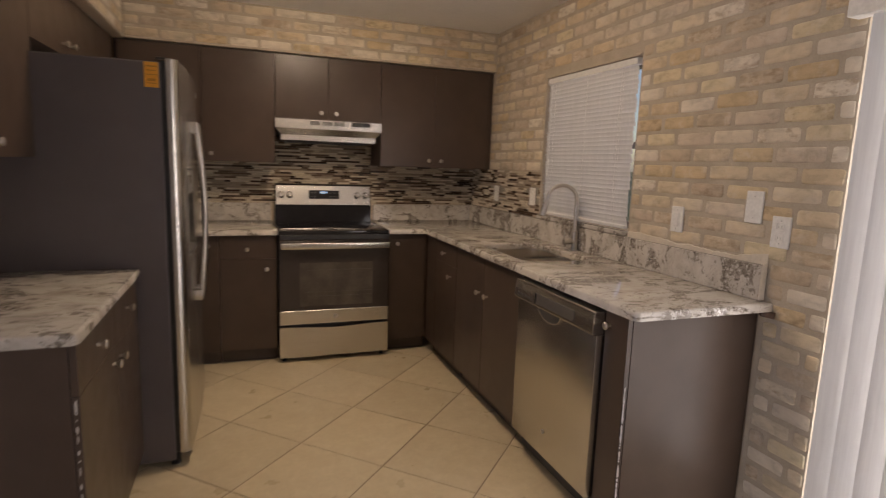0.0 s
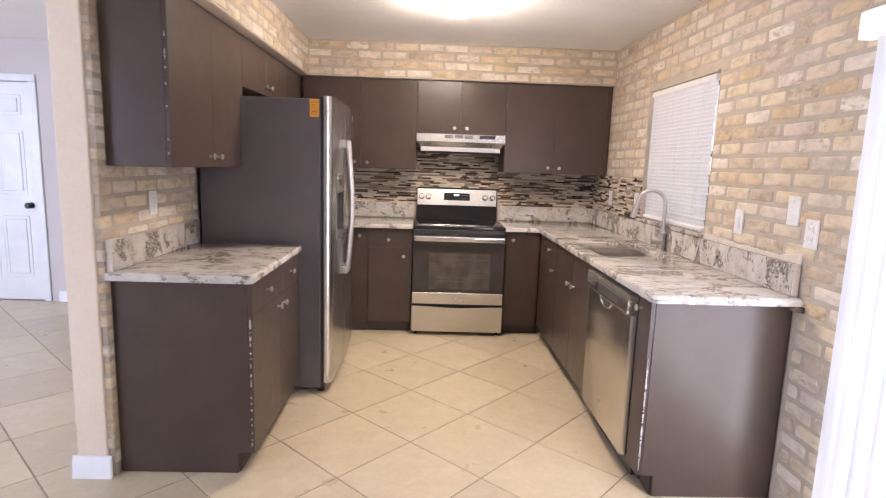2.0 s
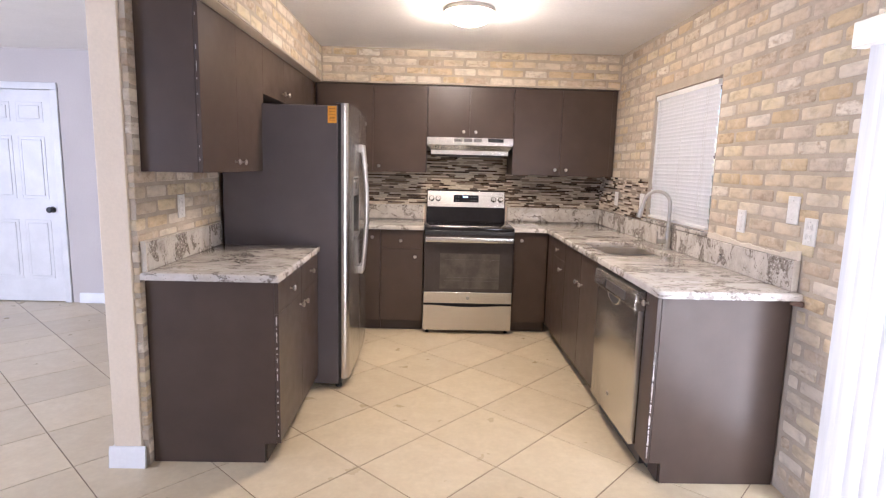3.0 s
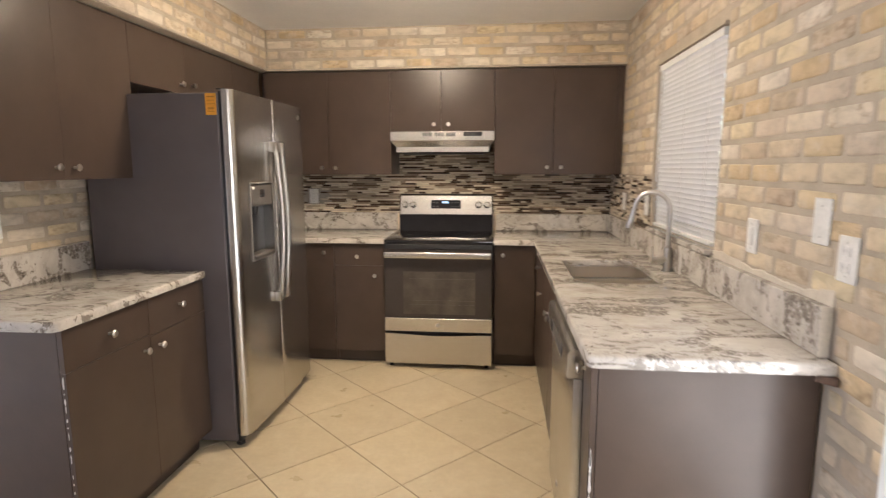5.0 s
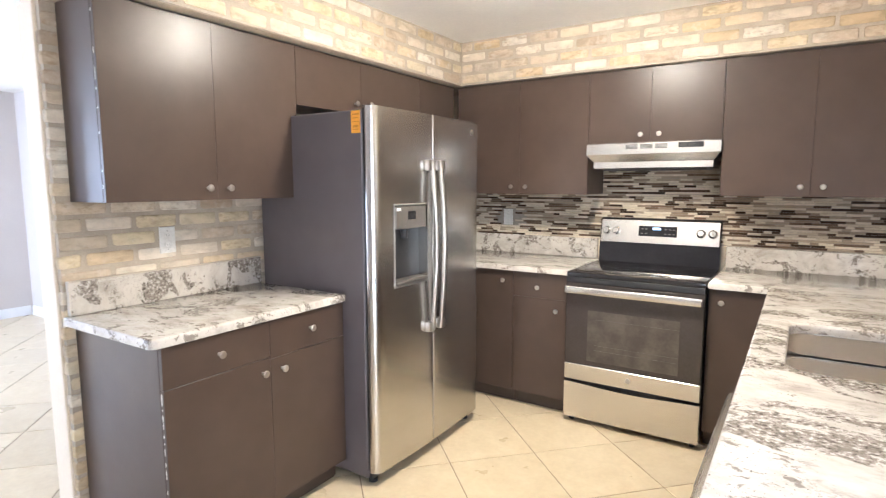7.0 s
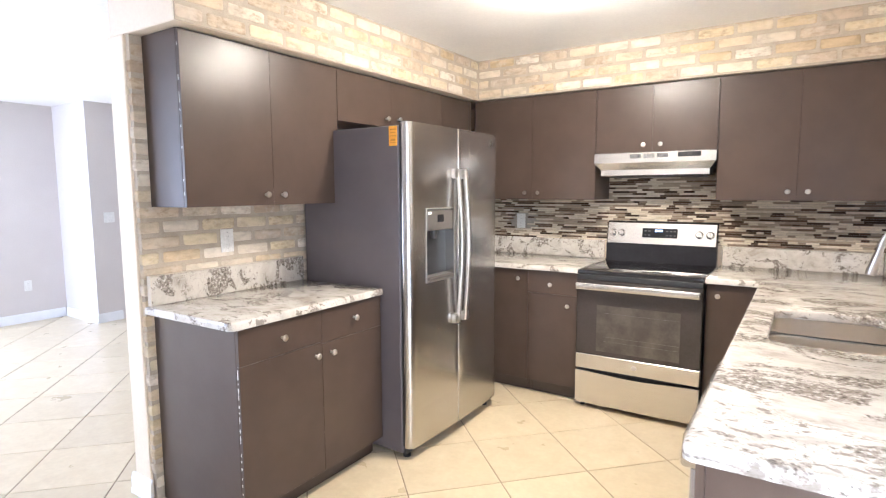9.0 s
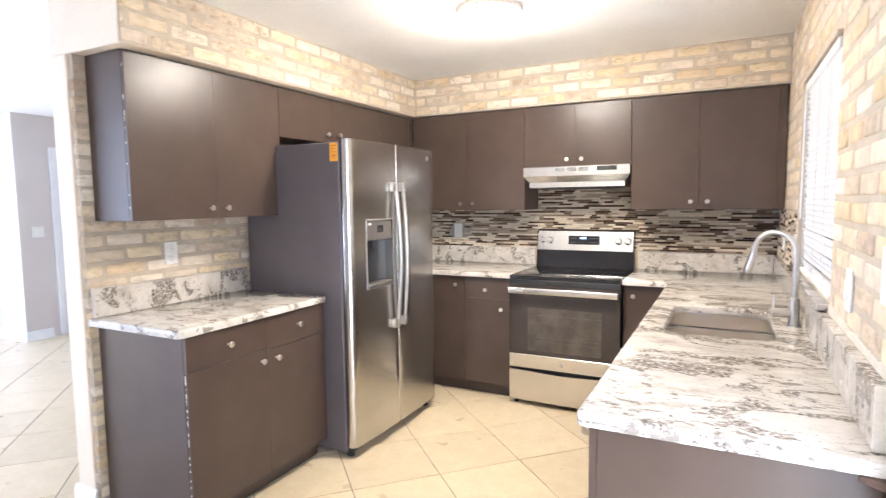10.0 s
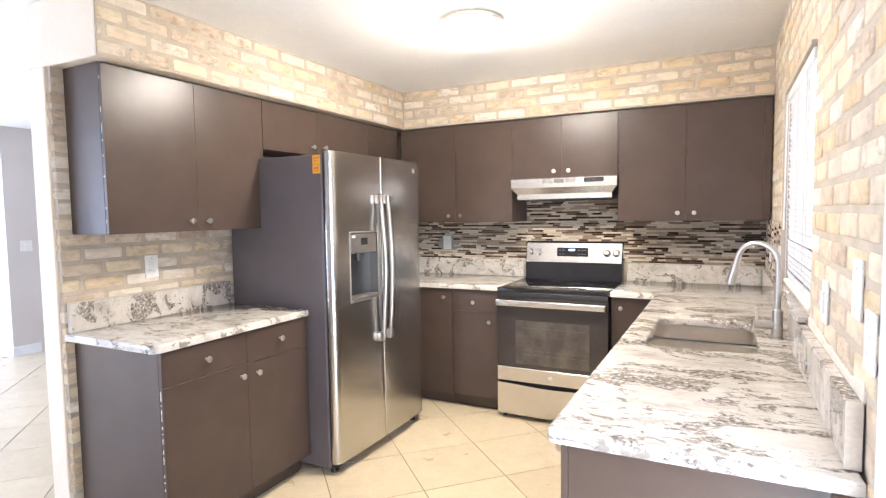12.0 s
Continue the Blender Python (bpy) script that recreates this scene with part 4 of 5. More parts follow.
part("lever", tube([(1.158, -1.911, 0.99), (1.156, -1.911, 1.052)], 0.0045, 10), nickel, hd, "thin upright lever")


shim = bmesh.new()
lo = [shim.verts.new((x, y, TOP - 0.0345)) for x, y in ((1.232, -3.186), (1.286, -3.198), (1.288, -3.169), (1.236, -3.165))]
hi = [shim.verts.new((x, y, z)) for x, y, z in ((1.230, -3.183, TOP - 0.048), (1.286, -3.195, TOP - 0.060), (1.288, -3.171, TOP - 0.056), (1.236, -3.167, TOP - 0.046))]
for k in range(4):
    shim.faces.new((lo[k], lo[(k + 1) % 4], hi[(k + 1) % 4], hi[k]))
shim.faces.new(lo)
shim.faces.new(list(reversed(hi)))
bmesh.ops.bevel(shim, geom=shim.edges[:], offset=0.002, segments=1, affect="EDGES")
tagged(new("wood_shim", to_mesh("wood_shim", shim, wood_raw)), "broken brown wood sliver under the worktop end", "shim")

tagged(new("air_switch", to_mesh("air_switch", turned(lathe([(0.014, 0), (0.014, 0.004), (0.009, 0.006), (0.008, 0.009)], 18), pose(EAST - 0.0305, -2.53, 0.988) @ FACES["-x"]), chrome)), "small round chrome button on the granite backsplash", "button")

# ---- wall plates ----
def wall_plate(kind, label, side, a, z, at, w=0.074, h=0.118):
    """kind: outlet, switch or blank."""
    out = {"+x": 1, "-x": -1, "-y": -1}[side]
    base = (a, at, z) if side == "-y" else (at, a, z)
    ob = thing("wall_" + kind if kind != "blank" else "cover_plate", base, label, "outlet" if kind == "outlet" else "switch", "wall plates")

    def slab_at(name, a0, a1, d0, d1, z0, z1, material, bevel):
        part(name, oriented(side, a + a0, a + a1, at + out * d0, at + out * d1, z + z0, z + z1, bevel=bevel), material, ob)

    slab_at("plate", -w / 2, w / 2, -0.001, 0.006, -h / 2, h / 2, white_plastic, 0.002)
    if kind == "outlet":
        for dz in (-0.021, 0.021):
            slab_at("socket", -0.016, 0.016, 0.0062, 0.008, dz - 0.0135, dz + 0.0135, white_plastic, 0.003)
            for da in (-0.006, 0.006):
                slab_at("slot", da - 0.0011, da + 0.0011, 0.0081, 0.0086, dz - 0.004, dz + 0.005, ink_pale, 0)
    elif kind == "switch":
        slab_at("toggle_frame", -0.017, 0.017, 0.0062, 0.0085, -0.034, 0.034, white_plastic, 0.001)
        slab_at("rocker", -0.014, 0.014, 0.0087, 0.0125, -0.030, 0.030, white_plastic, 0.002)
    for dz in (-0.042, 0.042):
        slab_at("screw", -0.0025, 0.0025, 0.0061, 0.0072, dz - 0.0025, dz + 0.0025, ink_pale, 0.0005)
    return ob


wall_plate("outlet", "white outlet on the brick above the worktop", "+x", -2.582, 1.197, WEST)
wall_plate("outlet", "white outlet in the mosaic behind the fridge", "-y", -1.092, 1.196, BACK - 0.009)
wall_plate("outlet", "white outlet in the mosaic near the corner", "-x", -0.70, 1.195, EAST - 0.009)
wall_plate("outlet", "white outlet in the mosaic beside the window", "-x", -1.283, 1.208, EAST - 0.009)
wall_plate("switch", "white rocker switch on the brick by the window", "-x", -2.645, 1.194, EAST)
wall_plate("blank", "white blank plate on the brick", "-x", -3.048, 1.283, EAST, 0.078, 0.125)
wall_plate("outlet", "white outlet on the brick near the patio door", "-x", -3.174, 1.199, EAST, 0.078, 0.118)
wall_plate("outlet", "white outlet low on the living room wall", "+x", -1.762, 0.41, -6.40)
wall_plate("switch", "white double switch beside the entrance door", "+x", -1.21, 1.168, -5.65, 0.115, 0.115)

# ---- ceiling lamp ----
lamp = thing("ceiling_lamp", (-0.119, -1.835, CEIL), "round flush ceiling lamp with lit frosted glass", "ceiling lamp")
at_lamp = Matrix.Translation((-0.119, -1.835, CEIL))
part("rim", turned(lathe([(0.120, 0), (0.158, -0.001), (0.163, -0.006), (0.163, -0.024), (0.158, -0.029), (0.151, -0.027), (0.149, -0.012), (0.149, -0.003)], 48), at_lamp), nickel, lamp, "brushed nickel rim")
part("dome", turned(lathe([(0.147, -0.020), (0.149, -0.032), (0.140, -0.054), (0.115, -0.078), (0.075, -0.095), (0.012, -0.102)], 48), at_lamp), lamp_glass, lamp, "lit frosted glass dome")

# ---- kitchen window and blind ----
win = thing("window_1", (1.42, -1.855, 1.095), "aluminium kitchen window behind a white blind", "window", "", "structure")
wf = part("window_frame", box(box(box(box(bmesh.new(), 1.385, 1.425, -2.298, -2.265, 1.096, 1.978), 1.385, 1.425, -1.420, -1.387, 1.096, 1.978), 1.385, 1.425, -2.265, -1.420, 1.096, 1.130), 1.385, 1.425, -2.265, -1.420, 1.945, 1.978), aluminium, win)
part("meeting_rail", a_box(1.388, 1.422, -2.2645, -1.4205, 1.525, 1.560, bevel=0.003), aluminium, win)
for z0, z1 in ((1.1305, 1.5245), (1.5605, 1.9445)):
    pn = part("pane", a_box(1.404, 1.408, -2.2645, -1.4205, z0, z1), glass, win)
    pn.visible_shadow = False

structure("window_trim", a_box(EAST - 0.014, EAST + 0.004, -1.398, -1.383, 1.096, 1.989, bevel=0.002), mortar, "mortar bead beside the window", "trim")
structure("window_trim", a_box(EAST - 0.014, EAST + 0.004, -2.302, -1.3985, 1.977, 1.989, bevel=0.002), mortar, "mortar bead above the window", "trim")

blind = thing("mini_blind", (1.305, -1.85, 1.985), "white mini blind, slats closed", "blind")
BY0, BY1 = -2.268, -1.392
part("headrail", a_box(1.287, 1.321, BY0, BY1, 1.940, 1.974, bevel=0.002), white_plastic, blind, "white headrail")
sl = bmesh.new()
rows = []
for k in range(5):
    u = -0.0135 + 0.027 * k / 4
    rows.append((u, 0.0036 * (1 - (2 * k / 4 - 1) ** 2)))
top = [[sl.verts.new((u, y, h)) for u, h in rows] for y in (BY0 + 0.004, BY1 - 0.004)]
bot = [[sl.verts.new((u, y, h - 0.0006)) for u, h in rows] for y in (BY0 + 0.004, BY1 - 0.004)]
for k in range(4):
    sl.faces.new((top[0][k], top[0][k + 1], top[1][k + 1], top[1][k]))
    sl.faces.new((bot[0][k], bot[1][k], bot[1][k + 1], bot[0][k + 1]))
for side in (0, 1):
    for k in range(4):
        sl.faces.new((top[side][k], bot[side][k], bot[side][k + 1], top[side][k + 1]))
for k in (0, 4):
    sl.faces.new((top[0][k], top[1][k], bot[1][k], bot[0][k]))
slat_mesh = to_mesh("slat", sl, blind_vinyl)
rng = random.Random(21)
for k in range(35):
    z = 1.926 - 0.0234 * k
    part_of("slat", slat_mesh, pose(1.302, rng.uniform(-0.0015, 0.0015), z, rng.uniform(-0.12, 0.12), 74 + rng.uniform(-1.2, 1.2), 0), blind)
part("bottom_rail", a_box(1.290, 1.314, BY0 + 0.003, BY1 - 0.003, 1.103, 1.119, bevel=0.003), white_plastic, blind, "white bottom rail")
for y in (BY0 + 0.10, -1.84, BY1 - 0.10):
    part("ladder_cord", tube([(1.2885, y, 1.94), (1.288, y, 1.12)], 0.0011, 6), white_plastic, blind)
part("tilt_wand", tube([(1.283, BY1 - 0.06, 1.935), (1.280, BY1 - 0.062, 1.35)], 0.0035, 8), white_plastic, blind, "clear tilt wand")
part("lift_cord", tube([(1.283, BY0 + 0.11, 1.935), (1.281, BY0 + 0.112, 1.22)], 0.0014, 6), white_plastic, blind)

# ---- patio door and vertical blind ----
patio = thing("door_1", (1.42, -4.43, 0), "sliding glass patio door behind white vertical blinds", "door", "", "structure")
fbm = bmesh.new()
for y0, y1 in ((-5.448, -5.39), (-4.46, -4.40), (-3.47, -3.388)):
    box(fbm, 1.395, 1.445, y0, y1, 0.0, 2.048)
for y0, y1 in ((-5.39, -4.46), (-4.40, -3.47)):
    box(fbm, 1.395, 1.445, y0, y1, 0.0, 0.07)
    box(fbm, 1.395, 1.445, y0, y1, 1.985, 2.048)
part("door_frame", fbm, aluminium, patio)
for y0, y1 in ((-5.389, -4.461), (-4.399, -3.471)):
    pn = part("pane", a_box(1.417, 1.423, y0, y1, 0.071, 1.984), glass, patio)
    pn.visible_shadow = False

vblind = thing("vertical_blind", (1.26, -4.43, 2.02), "white vertical blind drawn across the patio door", "blind")
part("valance", a_box(1.228, 1.286, -5.47, -3.352, 1.913, 2.008, bevel=0.004), white_plastic, vblind, "white valance")
vn = bmesh.new()
prof = [(-0.0445 + 0.089 * k / 6, 0.006 * (1 - (2 * k / 6 - 1) ** 2)) for k in range(7)]
f0 = [[vn.verts.new((h, u, z)) for u, h in prof] for z in (0.03, 1.93)]
f1 = [[vn.verts.new((h + 0.0011, u, z)) for u, h in prof] for z in (0.03, 1.93)]
for k in range(6):
    vn.faces.new((f0[0][k], f0[1][k], f0[1][k + 1], f0[0][k + 1]))
    vn.faces.new((f1[0][k], f1[0][k + 1], f1[1][k + 1], f1[1][k]))
for e in (0, 1):
    for k in range(6):
        vn.faces.new((f0[e][k], f0[e][k + 1], f1[e][k + 1], f1[e][k]))
for k in (0, 6):
    vn.faces.new((f0[0][k], f1[0][k], f1[1][k], f0[1][k]))
vane_mesh = to_mesh("vane", vn, vane_vinyl)
for k in range(26):
    part_of("vane", vane_mesh, pose(1.266, -3.462 - 0.0765 * k, 0, 0, 0, 20 + rng.uniform(-2.5, 2.5)), vblind)


# ---- doors of the hall ----
def panel_door(name, label, side, a0, a1, z1, at, knob_a, knob_z, knob_material, bolt):
    """A six-panel door with its casing in a wall whose face is at `at`."""
    out = 1 if side == "+x" else -1
    base = ((a0 + a1) / 2, at, 0) if side == "-y" else (at, (a0 + a1) / 2, 0)
    d = thing(name, base, label, "door", "", "structure")
    leaf = part("leaf", oriented(side, a0, a1, at - out * 0.045, at - out * 0.008, 0.008, z1, bevel=0.002), white_paint, d, "white six-panel door leaf")
    w = a1 - a0
    for c0, c1 in ((0.12, 0.46), (0.54, 0.88)):
        for z0, zt in ((0.115, 0.40), (0.50, 0.79), (0.855, 0.945)):
            p0, p1, q0, q1 = a0 + c0 * w, a0 + c1 * w, z0 * z1, zt * z1
            part("panel_moulding", oriented(side, p0, p1, at - out * 0.0078, at - out * 0.004, q0, q1, bevel=0.003), white_paint, leaf)
            part("panel", oriented(side, p0 + 0.03, p1 - 0.03, at - out * 0.0038, at + out * 0.002, q0 + 0.03, q1 - 0.03, bevel=0.005), white_paint, leaf)
    for b0, b1, q0, q1 in ((a0 - 0.068, a0 - 0.004, 0, z1 + 0.004), (a1 + 0.004, a1 + 0.068, 0, z1 + 0.004), (a0 - 0.068, a1 + 0.068, z1 + 0.0045, z1 + 0.07)):
        part("casing", oriented(side, b0, b1, at - out * 0.05, at + out * 0.016, q0, q1, bevel=0.004), white_paint, d)
    prof = [(0.030, 0), (0.030, 0.006), (0.011, 0.010), (0.011, 0.034), (0.026, 0.042), (0.029, 0.056), (0.022, 0.066), (0.004, 0.069)]
    km = to_mesh("knob", turned(lathe(prof, 20), FACES[side]), knob_material)
    spot = (knob_a, at - out * 0.008, knob_z) if side == "-y" else (at - out * 0.008, knob_a, knob_z)
    part_of("knob", km, Matrix.Translation(spot), leaf, "dark round door knob")
    if bolt:
        bmesh_ = to_mesh("deadbolt", turned(lathe([(0.028, 0), (0.028, 0.012), (0.02, 0.018), (0.006, 0.019)], 20), FACES[side]), knob_material)
        part_of("deadbolt", bmesh_, Matrix.Translation((spot[0], spot[1], knob_z + 0.12)), leaf, "dark deadbolt")


panel_door("door_2", "white six-panel interior door, closed, black knob", "-y", -4.665, -3.935, 2.045, -0.05, -3.998, 0.92, black_plastic, False)
panel_door("door_3", "white entrance door, closed, dark knob and deadbolt", "+x", -0.985, -0.19, 2.015, -5.65, -0.925, 0.865, black_plastic, True)
# hidden slabs added to back the two closed door openings
structure("wall_behind_doors", box(a_box(-5.0, -3.7, 0.12, 0.16, 0, 2.3), -5.90, -5.86, -1.2, 0.0, 0, 2.3), wall_greige, "unseen backing added behind the closed doors", "wall")

# unseen living room windows, added round the two fill lamps, two lights each
def plain_window(name, label, along, c, lo, hi):
    w = thing(name, (c, (lo + hi) / 2, 0.5) if along == "y" else ((lo + hi) / 2, c, 0.5), label, "window", "", "structure")

    def bar(bm, a0, a1, d, z0, z1):
        return box(bm, c - d, c + d, a0, a1, z0, z1) if along == "y" else box(bm, a0, a1, c - d, c + d, z0, z1)

    mid = (lo + hi) / 2
    fbm = bmesh.new()
    for a0, a1 in ((lo + 0.002, lo + 0.06), (mid - 0.03, mid + 0.03), (hi - 0.06, hi - 0.002)):
        bar(fbm, a0, a1, 0.025, 0.502, 2.198)
    for a0, a1 in ((lo + 0.06, mid - 0.03), (mid + 0.03, hi - 0.06)):
        bar(fbm, a0, a1, 0.025, 0.502, 0.56)
        bar(fbm, a0, a1, 0.025, 2.14, 2.198)
    part("window_frame", fbm, white_paint, w)
    for a0, a1 in ((lo + 0.061, mid - 0.031), (mid + 0.031, hi - 0.061)):
        pn = part("pane", bar(bmesh.new(), a0, a1, 0.003, 0.561, 2.139), glass, w)
        pn.visible_shadow = False


plain_window("window_2", "unseen white-framed window added round the west fill lamp", "y", -6.505, -4.95, -3.15)
plain_window("window_3", "unseen white-framed window added round the south fill lamp", "x", SOUTH - 0.105, -6.30, -4.50)


# ---- mosaic strips ----
def strip_shape(w, h, depth):
    """A thin strip with softened front edges: vertices (a, d, z) and faces."""
    c = 0.0009
    ring = [(-w / 2, -h / 2), (w / 2, -h / 2), (w / 2, h / 2), (-w / 2, h / 2)]
    inner = [(x - math.copysign(c, x), z - math.copysign(c, z)) for x, z in ring]
    verts = [(x, 0, z) for x, z in ring] + [(x, depth - 0.0009, z) for x, z in ring] + [(x, depth, z) for x, z in inner]
    faces = [(8, 9, 10, 11)]
    for i in range(4):
        j = (i + 1) % 4
        faces += [(i, j, 4 + j, 4 + i), (4 + i, 4 + j, 8 + j, 8 + i)]
    return verts, faces


strip_meshes = {}


def piece_mesh(name, verts, faces, material, smooth=False):
    me = bpy.data.meshes.new(name)
    me.from_pydata(verts, [], faces)
    bm = bmesh.new()
    bm.from_mesh(me)
    bmesh.ops.recalc_face_normals(bm, faces=bm.faces)
    for f in bm.faces:
        f.smooth = smooth
    bm.to_mesh(me)
    bm.free()
    me.materials.append(material)
    return me


def mosaic_field(parent, label, side, start, end, z0, z1, face, holes, as_part, seed):
    """Thin glass and stone strips in staggered rows, with recessed grout."""
    rng = random.Random(seed)
    fn = (lambda a, d, z: (a, -d, z)) if side == "-y" else (lambda a, d, z: (-d, a, z))
    offset = Vector((0, face, 0)) if side == "-y" else Vector((face, 0, 0))
    verts, faces = [], []
    rows = max(1, round((z1 - z0) / 0.0143))
    pitch = (z1 - z0) / rows
    h = pitch - 0.0014
    for n in range(rows):
        zc = z0 + (n + 0.5) * pitch
        a = start - rng.random() * 0.12
        while a < end:
            w = rng.choice((0.042, 0.055, 0.07, 0.085, 0.10, 0.12, 0.145))
            p, q = max(a, start), min(a + w - 0.0015, end)
            a += w
            if q - p < 0.008 or any(p < h1 and q > h0 and zc - h / 2 < hz1 and zc + h / 2 > hz0 for h0, h1, hz0, hz1 in holes):
                continue
            c = (p + q) / 2
            spot = Vector(fn(c, rng.uniform(-0.0008, 0.0008), zc)) + offset
            sv, sf = strip_shape(q - p, h, 0.006)
            if as_part(c):
                key = (side, round(q - p, 4), round(h, 5))
                if key not in strip_meshes:
                    strip_meshes[key] = piece_mesh("strip", [fn(*v) for v in sv], sf, mosaic_own)
                ob = new("strip", strip_meshes[key])
                ob.matrix_basis = Matrix.Translation(spot)
                under(ob, parent)
            else:
                k = len(verts)
                verts += [tuple(Vector(fn(*v)) + spot) for v in sv]
                faces += [tuple(k + i for i in f) for f in sf]
    if verts:
        tagged(under(new("strips", piece_mesh("strips", verts, faces, mosaic_joined)), parent), label, "", "", "stuff")


bed_north = structure("mosaic_backsplash", box(a_box(-1.40, EAST + 0.004, BACK - 0.0042, BACK - 0.0005, 1.062, UPPER + 0.004), -0.380, 0.380, BACK - 0.0042, BACK - 0.0005, UPPER + 0.0045, 1.69), grout_dark, "brown, black and cream strip mosaic behind the range", "mosaic")
bed_east = structure("mosaic_backsplash", a_box(EAST - 0.0042, EAST - 0.0003, -1.380, BACK - 0.005, 1.066, UPPER), grout_dark, "brown and cream strip mosaic on the window wall", "mosaic")
mosaic_field(bed_north, "brown and cream strips", "-y", -1.40, EAST - 0.008, 1.064, UPPER - 0.001, BACK - 0.003, [(-1.13, -1.055, 1.137, 1.256)], lambda a: a > 0.20, 11)
mosaic_field(bed_north, "brown and cream strips behind the hood", "-y", -0.379, 0.379, UPPER + 0.0005, 1.62, BACK - 0.003, [], lambda a: False, 12)
mosaic_field(bed_east, "brown and cream strips", "-x", -1.379, BACK - 0.011, 1.068, UPPER - 0.001, EAST - 0.003, [(-0.738, -0.662, 1.135, 1.255), (-1.321, -1.245, 1.148, 1.268)], lambda a: False, 13)


# ---- bricks ----
BJ = 0.0165


def brick_shape(w, h, depth, seed):
    """A slab with worn, rounded corners and a soft front, towards +d: vertices (a, d, z) and faces."""
    rng = random.Random(seed)
    c = 0.0085

    def outline():
        out = []
        for sa, sz, first in ((-1, -1, True), (1, -1, False), (1, 1, True), (-1, 1, False)):
            k1, k2 = c * rng.uniform(0.6, 2.2), c * rng.uniform(0.5, 1.5)
            A, Z = w / 2 - rng.random() * 0.003, h / 2 - rng.random() * 0.0025
            corner = [(sa * A, sz * (Z - k2)), (sa * (A - 0.3 * k1), sz * (Z - 0.3 * k2)), (sa * (A - k1), sz * Z)]
            out += corner if first else corner[::-1]
        return out

    ring = outline()
    n = len(ring)
    verts = [(a, 0.0, z) for a, z in ring] + [(a, depth - 0.003, z) for a, z in ring]
    verts += [(a * (1 - 0.008 / w), depth - rng.random() * 0.0012, z * (1 - 0.008 / h)) for a, z in ring]
    faces = []
    for i in range(n):
        j = (i + 1) % n
        faces.append((i, j, n + j, n + i))
        faces.append((n + i, n + j, 2 * n + j, 2 * n + i))
    faces.append(tuple(range(2 * n, 3 * n)))
    return verts, faces


def frame_of(side):
    """Maps (a, d, z) of a brick to the world's axes."""
    return {"-x": lambda a, d, z: (-d, a, z), "+x": lambda a, d, z: (d, a, z), "-y": lambda a, d, z: (a, -d, z)}[side]


brick_meshes = {}


def brick_mesh(side, w, h, depth, variant):
    key = (side, round(w, 3), round(h, 3), depth, variant)
    if key not in brick_meshes:
        verts, faces = brick_shape(w, h, depth, (round(w * 1000) * 31 + round(h * 1000) * 7 + variant) % 9973)
        fn = frame_of(side)
        brick_meshes[key] = piece_mesh("brick", [fn(*v) for v in verts], faces, brick_own, True)
    return brick_meshes[key]


def brick_field(parent, side, a0, a1, z0, rows, course, joint, length, face, depth, holes, as_part, seed, label):
    """Running bond; joint is an upright joint of the even courses, course and length the distances of the joints.
    as_part(a, z) tells which bricks become parts; the rest are joined."""
    rng = random.Random(seed)
    verts, faces = [], []
    out = 1 if side == "+x" else -1
    height = course - BJ
    back = face - out * depth
    fn = frame_of(side)
    for r in range(rows):
        zc = z0 + r * course + course / 2
        first = joint + (r % 2) * 0.5 * length
        first -= math.ceil((first - a0) / length) * length
        count = int((a1 - first) / length) + 1
        edges = [first + k * length + rng.uniform(-0.007, 0.007) for k in range(count + 1)]
        for lo, hi in zip(edges, edges[1:]):
            spans = [(max(lo + BJ / 2, a0), min(hi - BJ / 2, a1))]
            for h0, h1, hz0, hz1 in holes:
                if zc + height / 2 - 0.004 > hz0 and zc - height / 2 + 0.004 < hz1:
                    cut = []
                    for s, e in spans:
                        if e <= h0 or s >= h1:
                            cut.append((s, e))
                        else:
                            cut += [(s, h0 - 0.004)] if h0 - s > 0.03 else []
                            cut += [(h1 + 0.004, e)] if e - h1 > 0.03 else []
                    spans = cut
            for s, e in spans:
                if e - s < 0.02:
                    continue
                w = round((e - s) / 0.004) * 0.004
                c = (s + e) / 2
                v = rng.randrange(4)
                dz, lift = rng.uniform(-0.0025, 0.0025), rng.uniform(-0.0012, 0.0012)
                spot = (c, back + out * lift, zc + dz) if side == "-y" else (back + out * lift, c, zc + dz)
                if as_part(c, zc):
                    ob = new("brick", brick_mesh(side, w, height, depth, v))
                    ob.matrix_basis = Matrix.Translation(spot)
                    under(ob, parent)
                else:
                    bv, bf = brick_shape(w, height, depth, rng.randrange(9999))
                    k = len(verts)
                    verts += [tuple(Vector(fn(*x)) + Vector(spot)) for x in bv]
                    faces += [tuple(k + i for i in f) for f in bf]
    if verts:
        tagged(under(new("bricks", piece_mesh("bricks", verts, faces, brick_joined, True)), parent), label, "", "", "stuff")


brick_field(wall_east, "-x", -3.380, BACK, -0.0193 + 0.0733, 32, 0.0733, -2.485 + 0.104, 0.208, EAST, 0.028,
            [(-2.302, -1.383, 1.06, 1.982), (-1.385, 0.0, 0.0, UPPER), (-3.14, 0.0, 0.0, 1.066), (-0.565, 0.0, SOFFIT - 0.05, CEIL)],
            lambda a, z: a < -1.39 or z > 2.0, 31, "old tan bricks")
brick_field(wall_east, "-x", -5.44, -3.385, 2.07, 5, 0.0733, -3.6, 0.208, EAST, 0.028, [], lambda a, z: False, 32, "old tan bricks over the patio door")
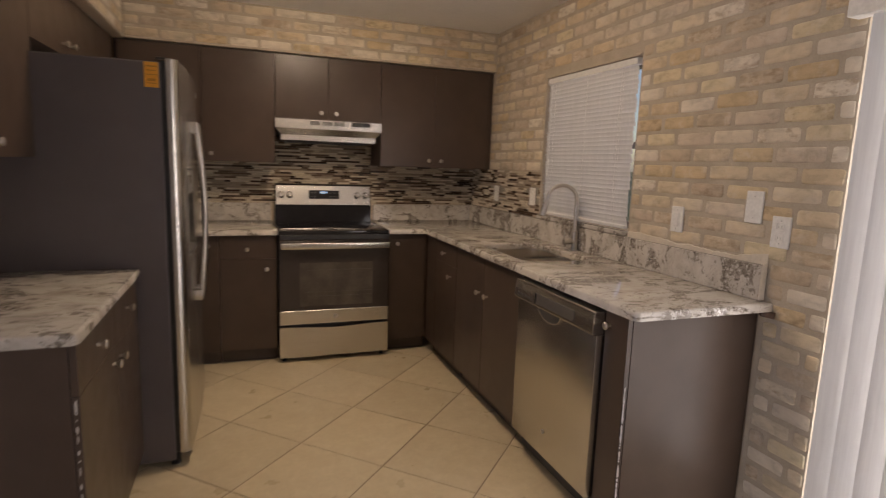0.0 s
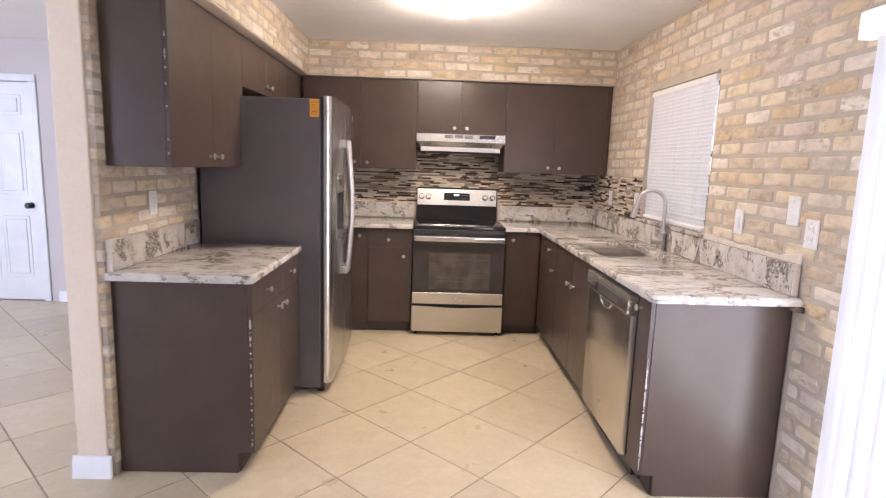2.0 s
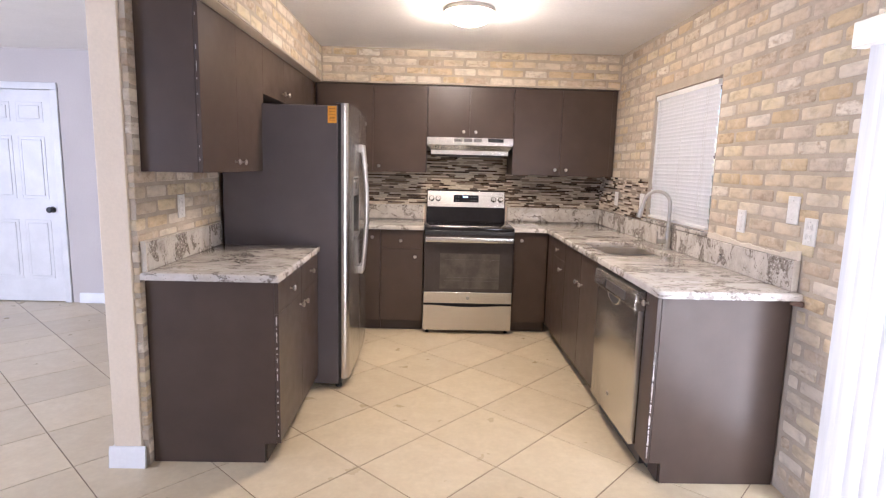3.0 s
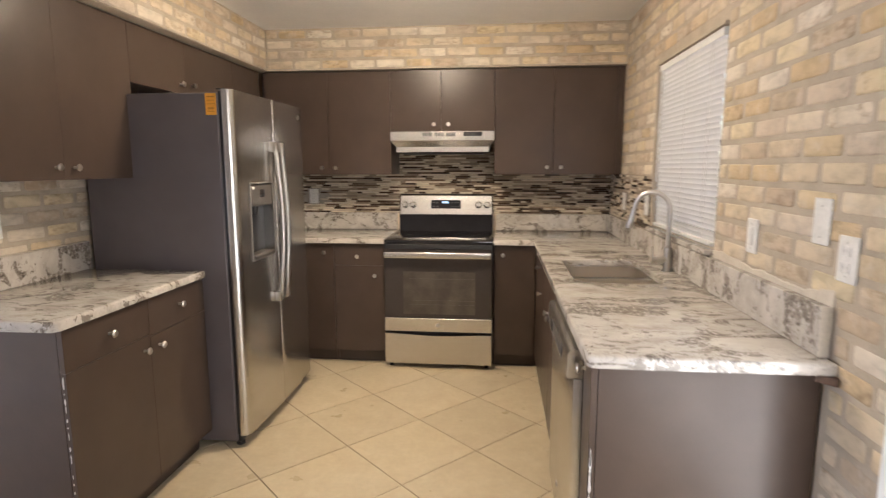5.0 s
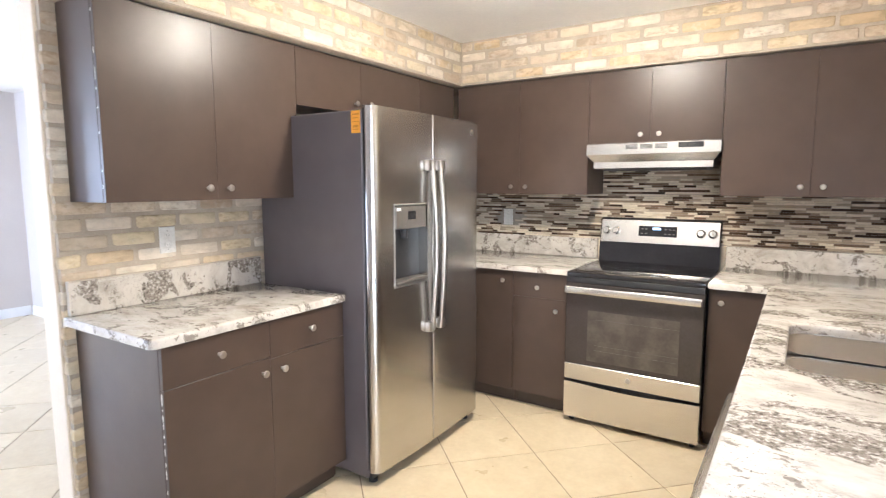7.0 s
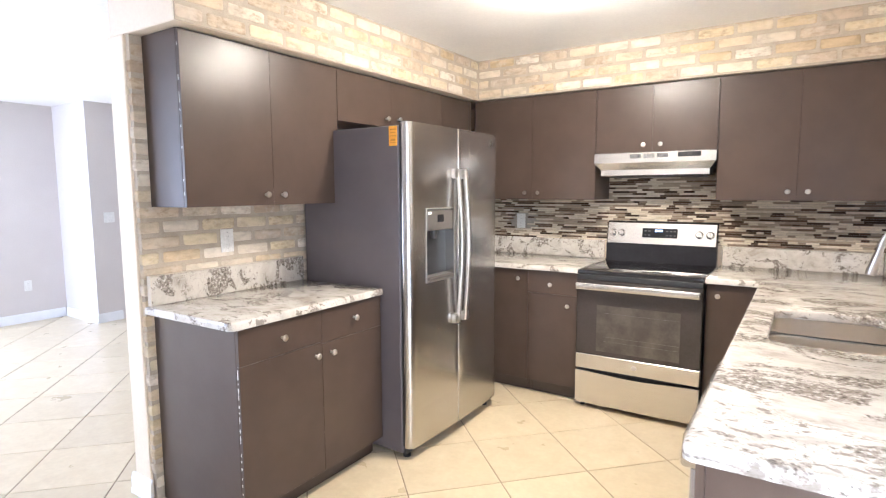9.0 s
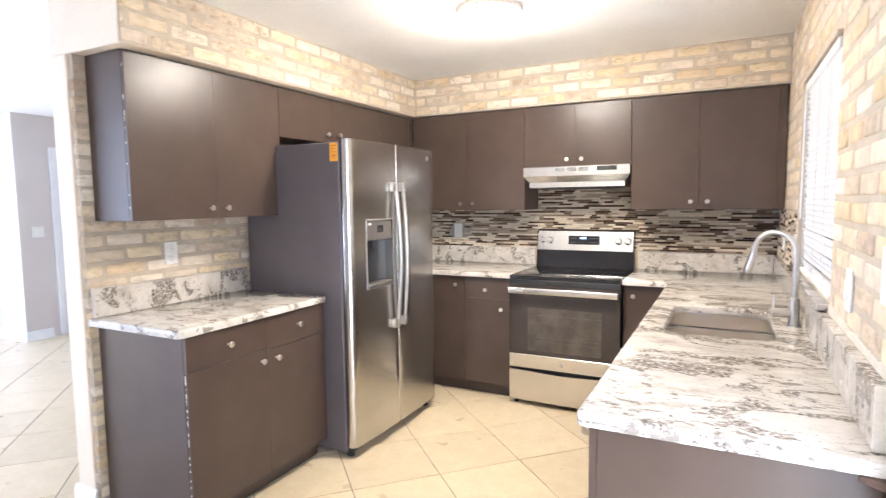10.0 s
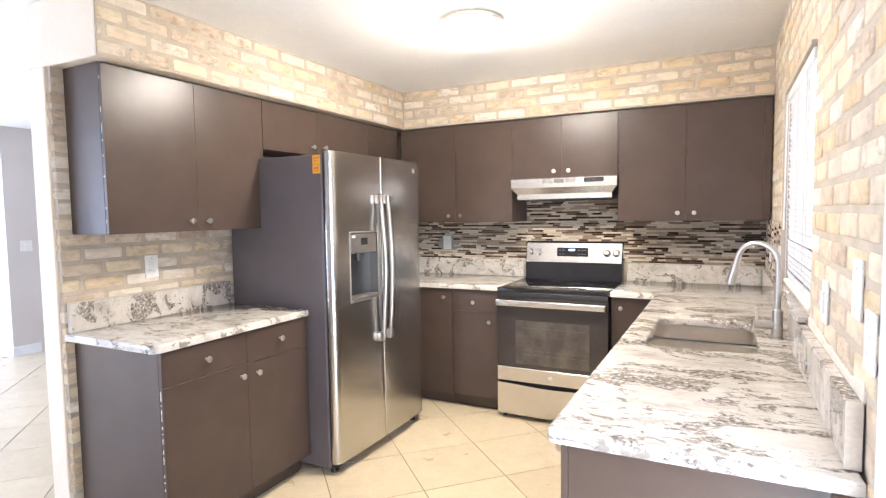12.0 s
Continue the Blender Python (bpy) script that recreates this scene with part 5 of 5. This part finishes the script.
brick_field(wall_west_face, "+x", STUB + 0.004, -2.03, 0.046, 29, 0.0708, -2.8265, 0.203, WEST, 0.028, [], lambda a, z: (1.05 < z < 1.45) or a < -2.95, 33, "old tan bricks")
brick_field(soffit_west, "+x", STUB + 0.016, -0.565, SOFFIT + 0.003, 4, 0.0708, -2.884, 0.2093, -1.2895, 0.010, [], lambda a, z: True, 34, "old tan bricks")
brick_field(soffit_north, "-y", -1.286, EAST - 0.002, SOFFIT + 0.004, 4, 0.0708, -1.09, 0.2055, -0.5675, 0.010, [], lambda a, z: True, 35, "old tan bricks")

# ---- floor tiles ----
PITCH, ANGLE = 0.470, radians(46.3)
tile = a_box(-PITCH / 2 + 0.0028, PITCH / 2 - 0.0028, -PITCH / 2 + 0.0028, PITCH / 2 - 0.0028, -0.012, 0.0, bevel=0.0014)
tile_mesh = to_mesh("tile", turned(tile, Matrix.Rotation(ANGLE, 4, "Z")), tile_own)
ux, uy = PITCH * math.cos(ANGLE), PITCH * math.sin(ANGLE)
spots = []
for i in range(-30, 31):
    for j in range(-30, 31):
        x = -0.3453 + (i + 0.5) * ux + (j + 0.5) * uy
        y = -2.0053 + (i + 0.5) * uy - (j + 0.5) * ux
        if -6.5 < x < EAST + 0.2 and SOUTH - 0.1 < y < 0.25 and not (x > -1.6 and y > -0.1):
            spots.append((x, y))
spots.sort(key=lambda s: math.hypot(s[0] + 0.4, s[1] + 2.6))
limits = (((-6.56, 0, 0), (-1, 0, 0)), ((EAST + 0.14, 0, 0), (1, 0, 0)), ((0, SOUTH - 0.10, 0), (0, -1, 0)), ((0, 0.22, 0), (0, 1, 0)))
reach = PITCH / math.sqrt(2)
for x, y in spots[:300]:
    me = tile_mesh
    crossed = [(Vector(co), Vector(n)) for co, n in limits if (Vector((x, y, 0)) - Vector(co)).dot(Vector(n)) > -reach]
    if crossed:
        bm = bmesh.new()
        bm.from_mesh(tile_mesh)
        for co, n in crossed:
            r = bmesh.ops.bisect_plane(bm, geom=bm.verts[:] + bm.edges[:] + bm.faces[:], plane_co=co - Vector((x, y, 0)), plane_no=n, clear_outer=True)
            edges = [e for e in r["geom_cut"] if isinstance(e, bmesh.types.BMEdge)]
            if edges:
                bmesh.ops.contextual_create(bm, geom=edges)
        if not bm.faces:
            bm.free()
            continue
        me = to_mesh("tile", bm, tile_own)
    ob = new("tile", me)
    ob.matrix_basis = Matrix.Translation((x, y, 0))
    under(ob, floor)
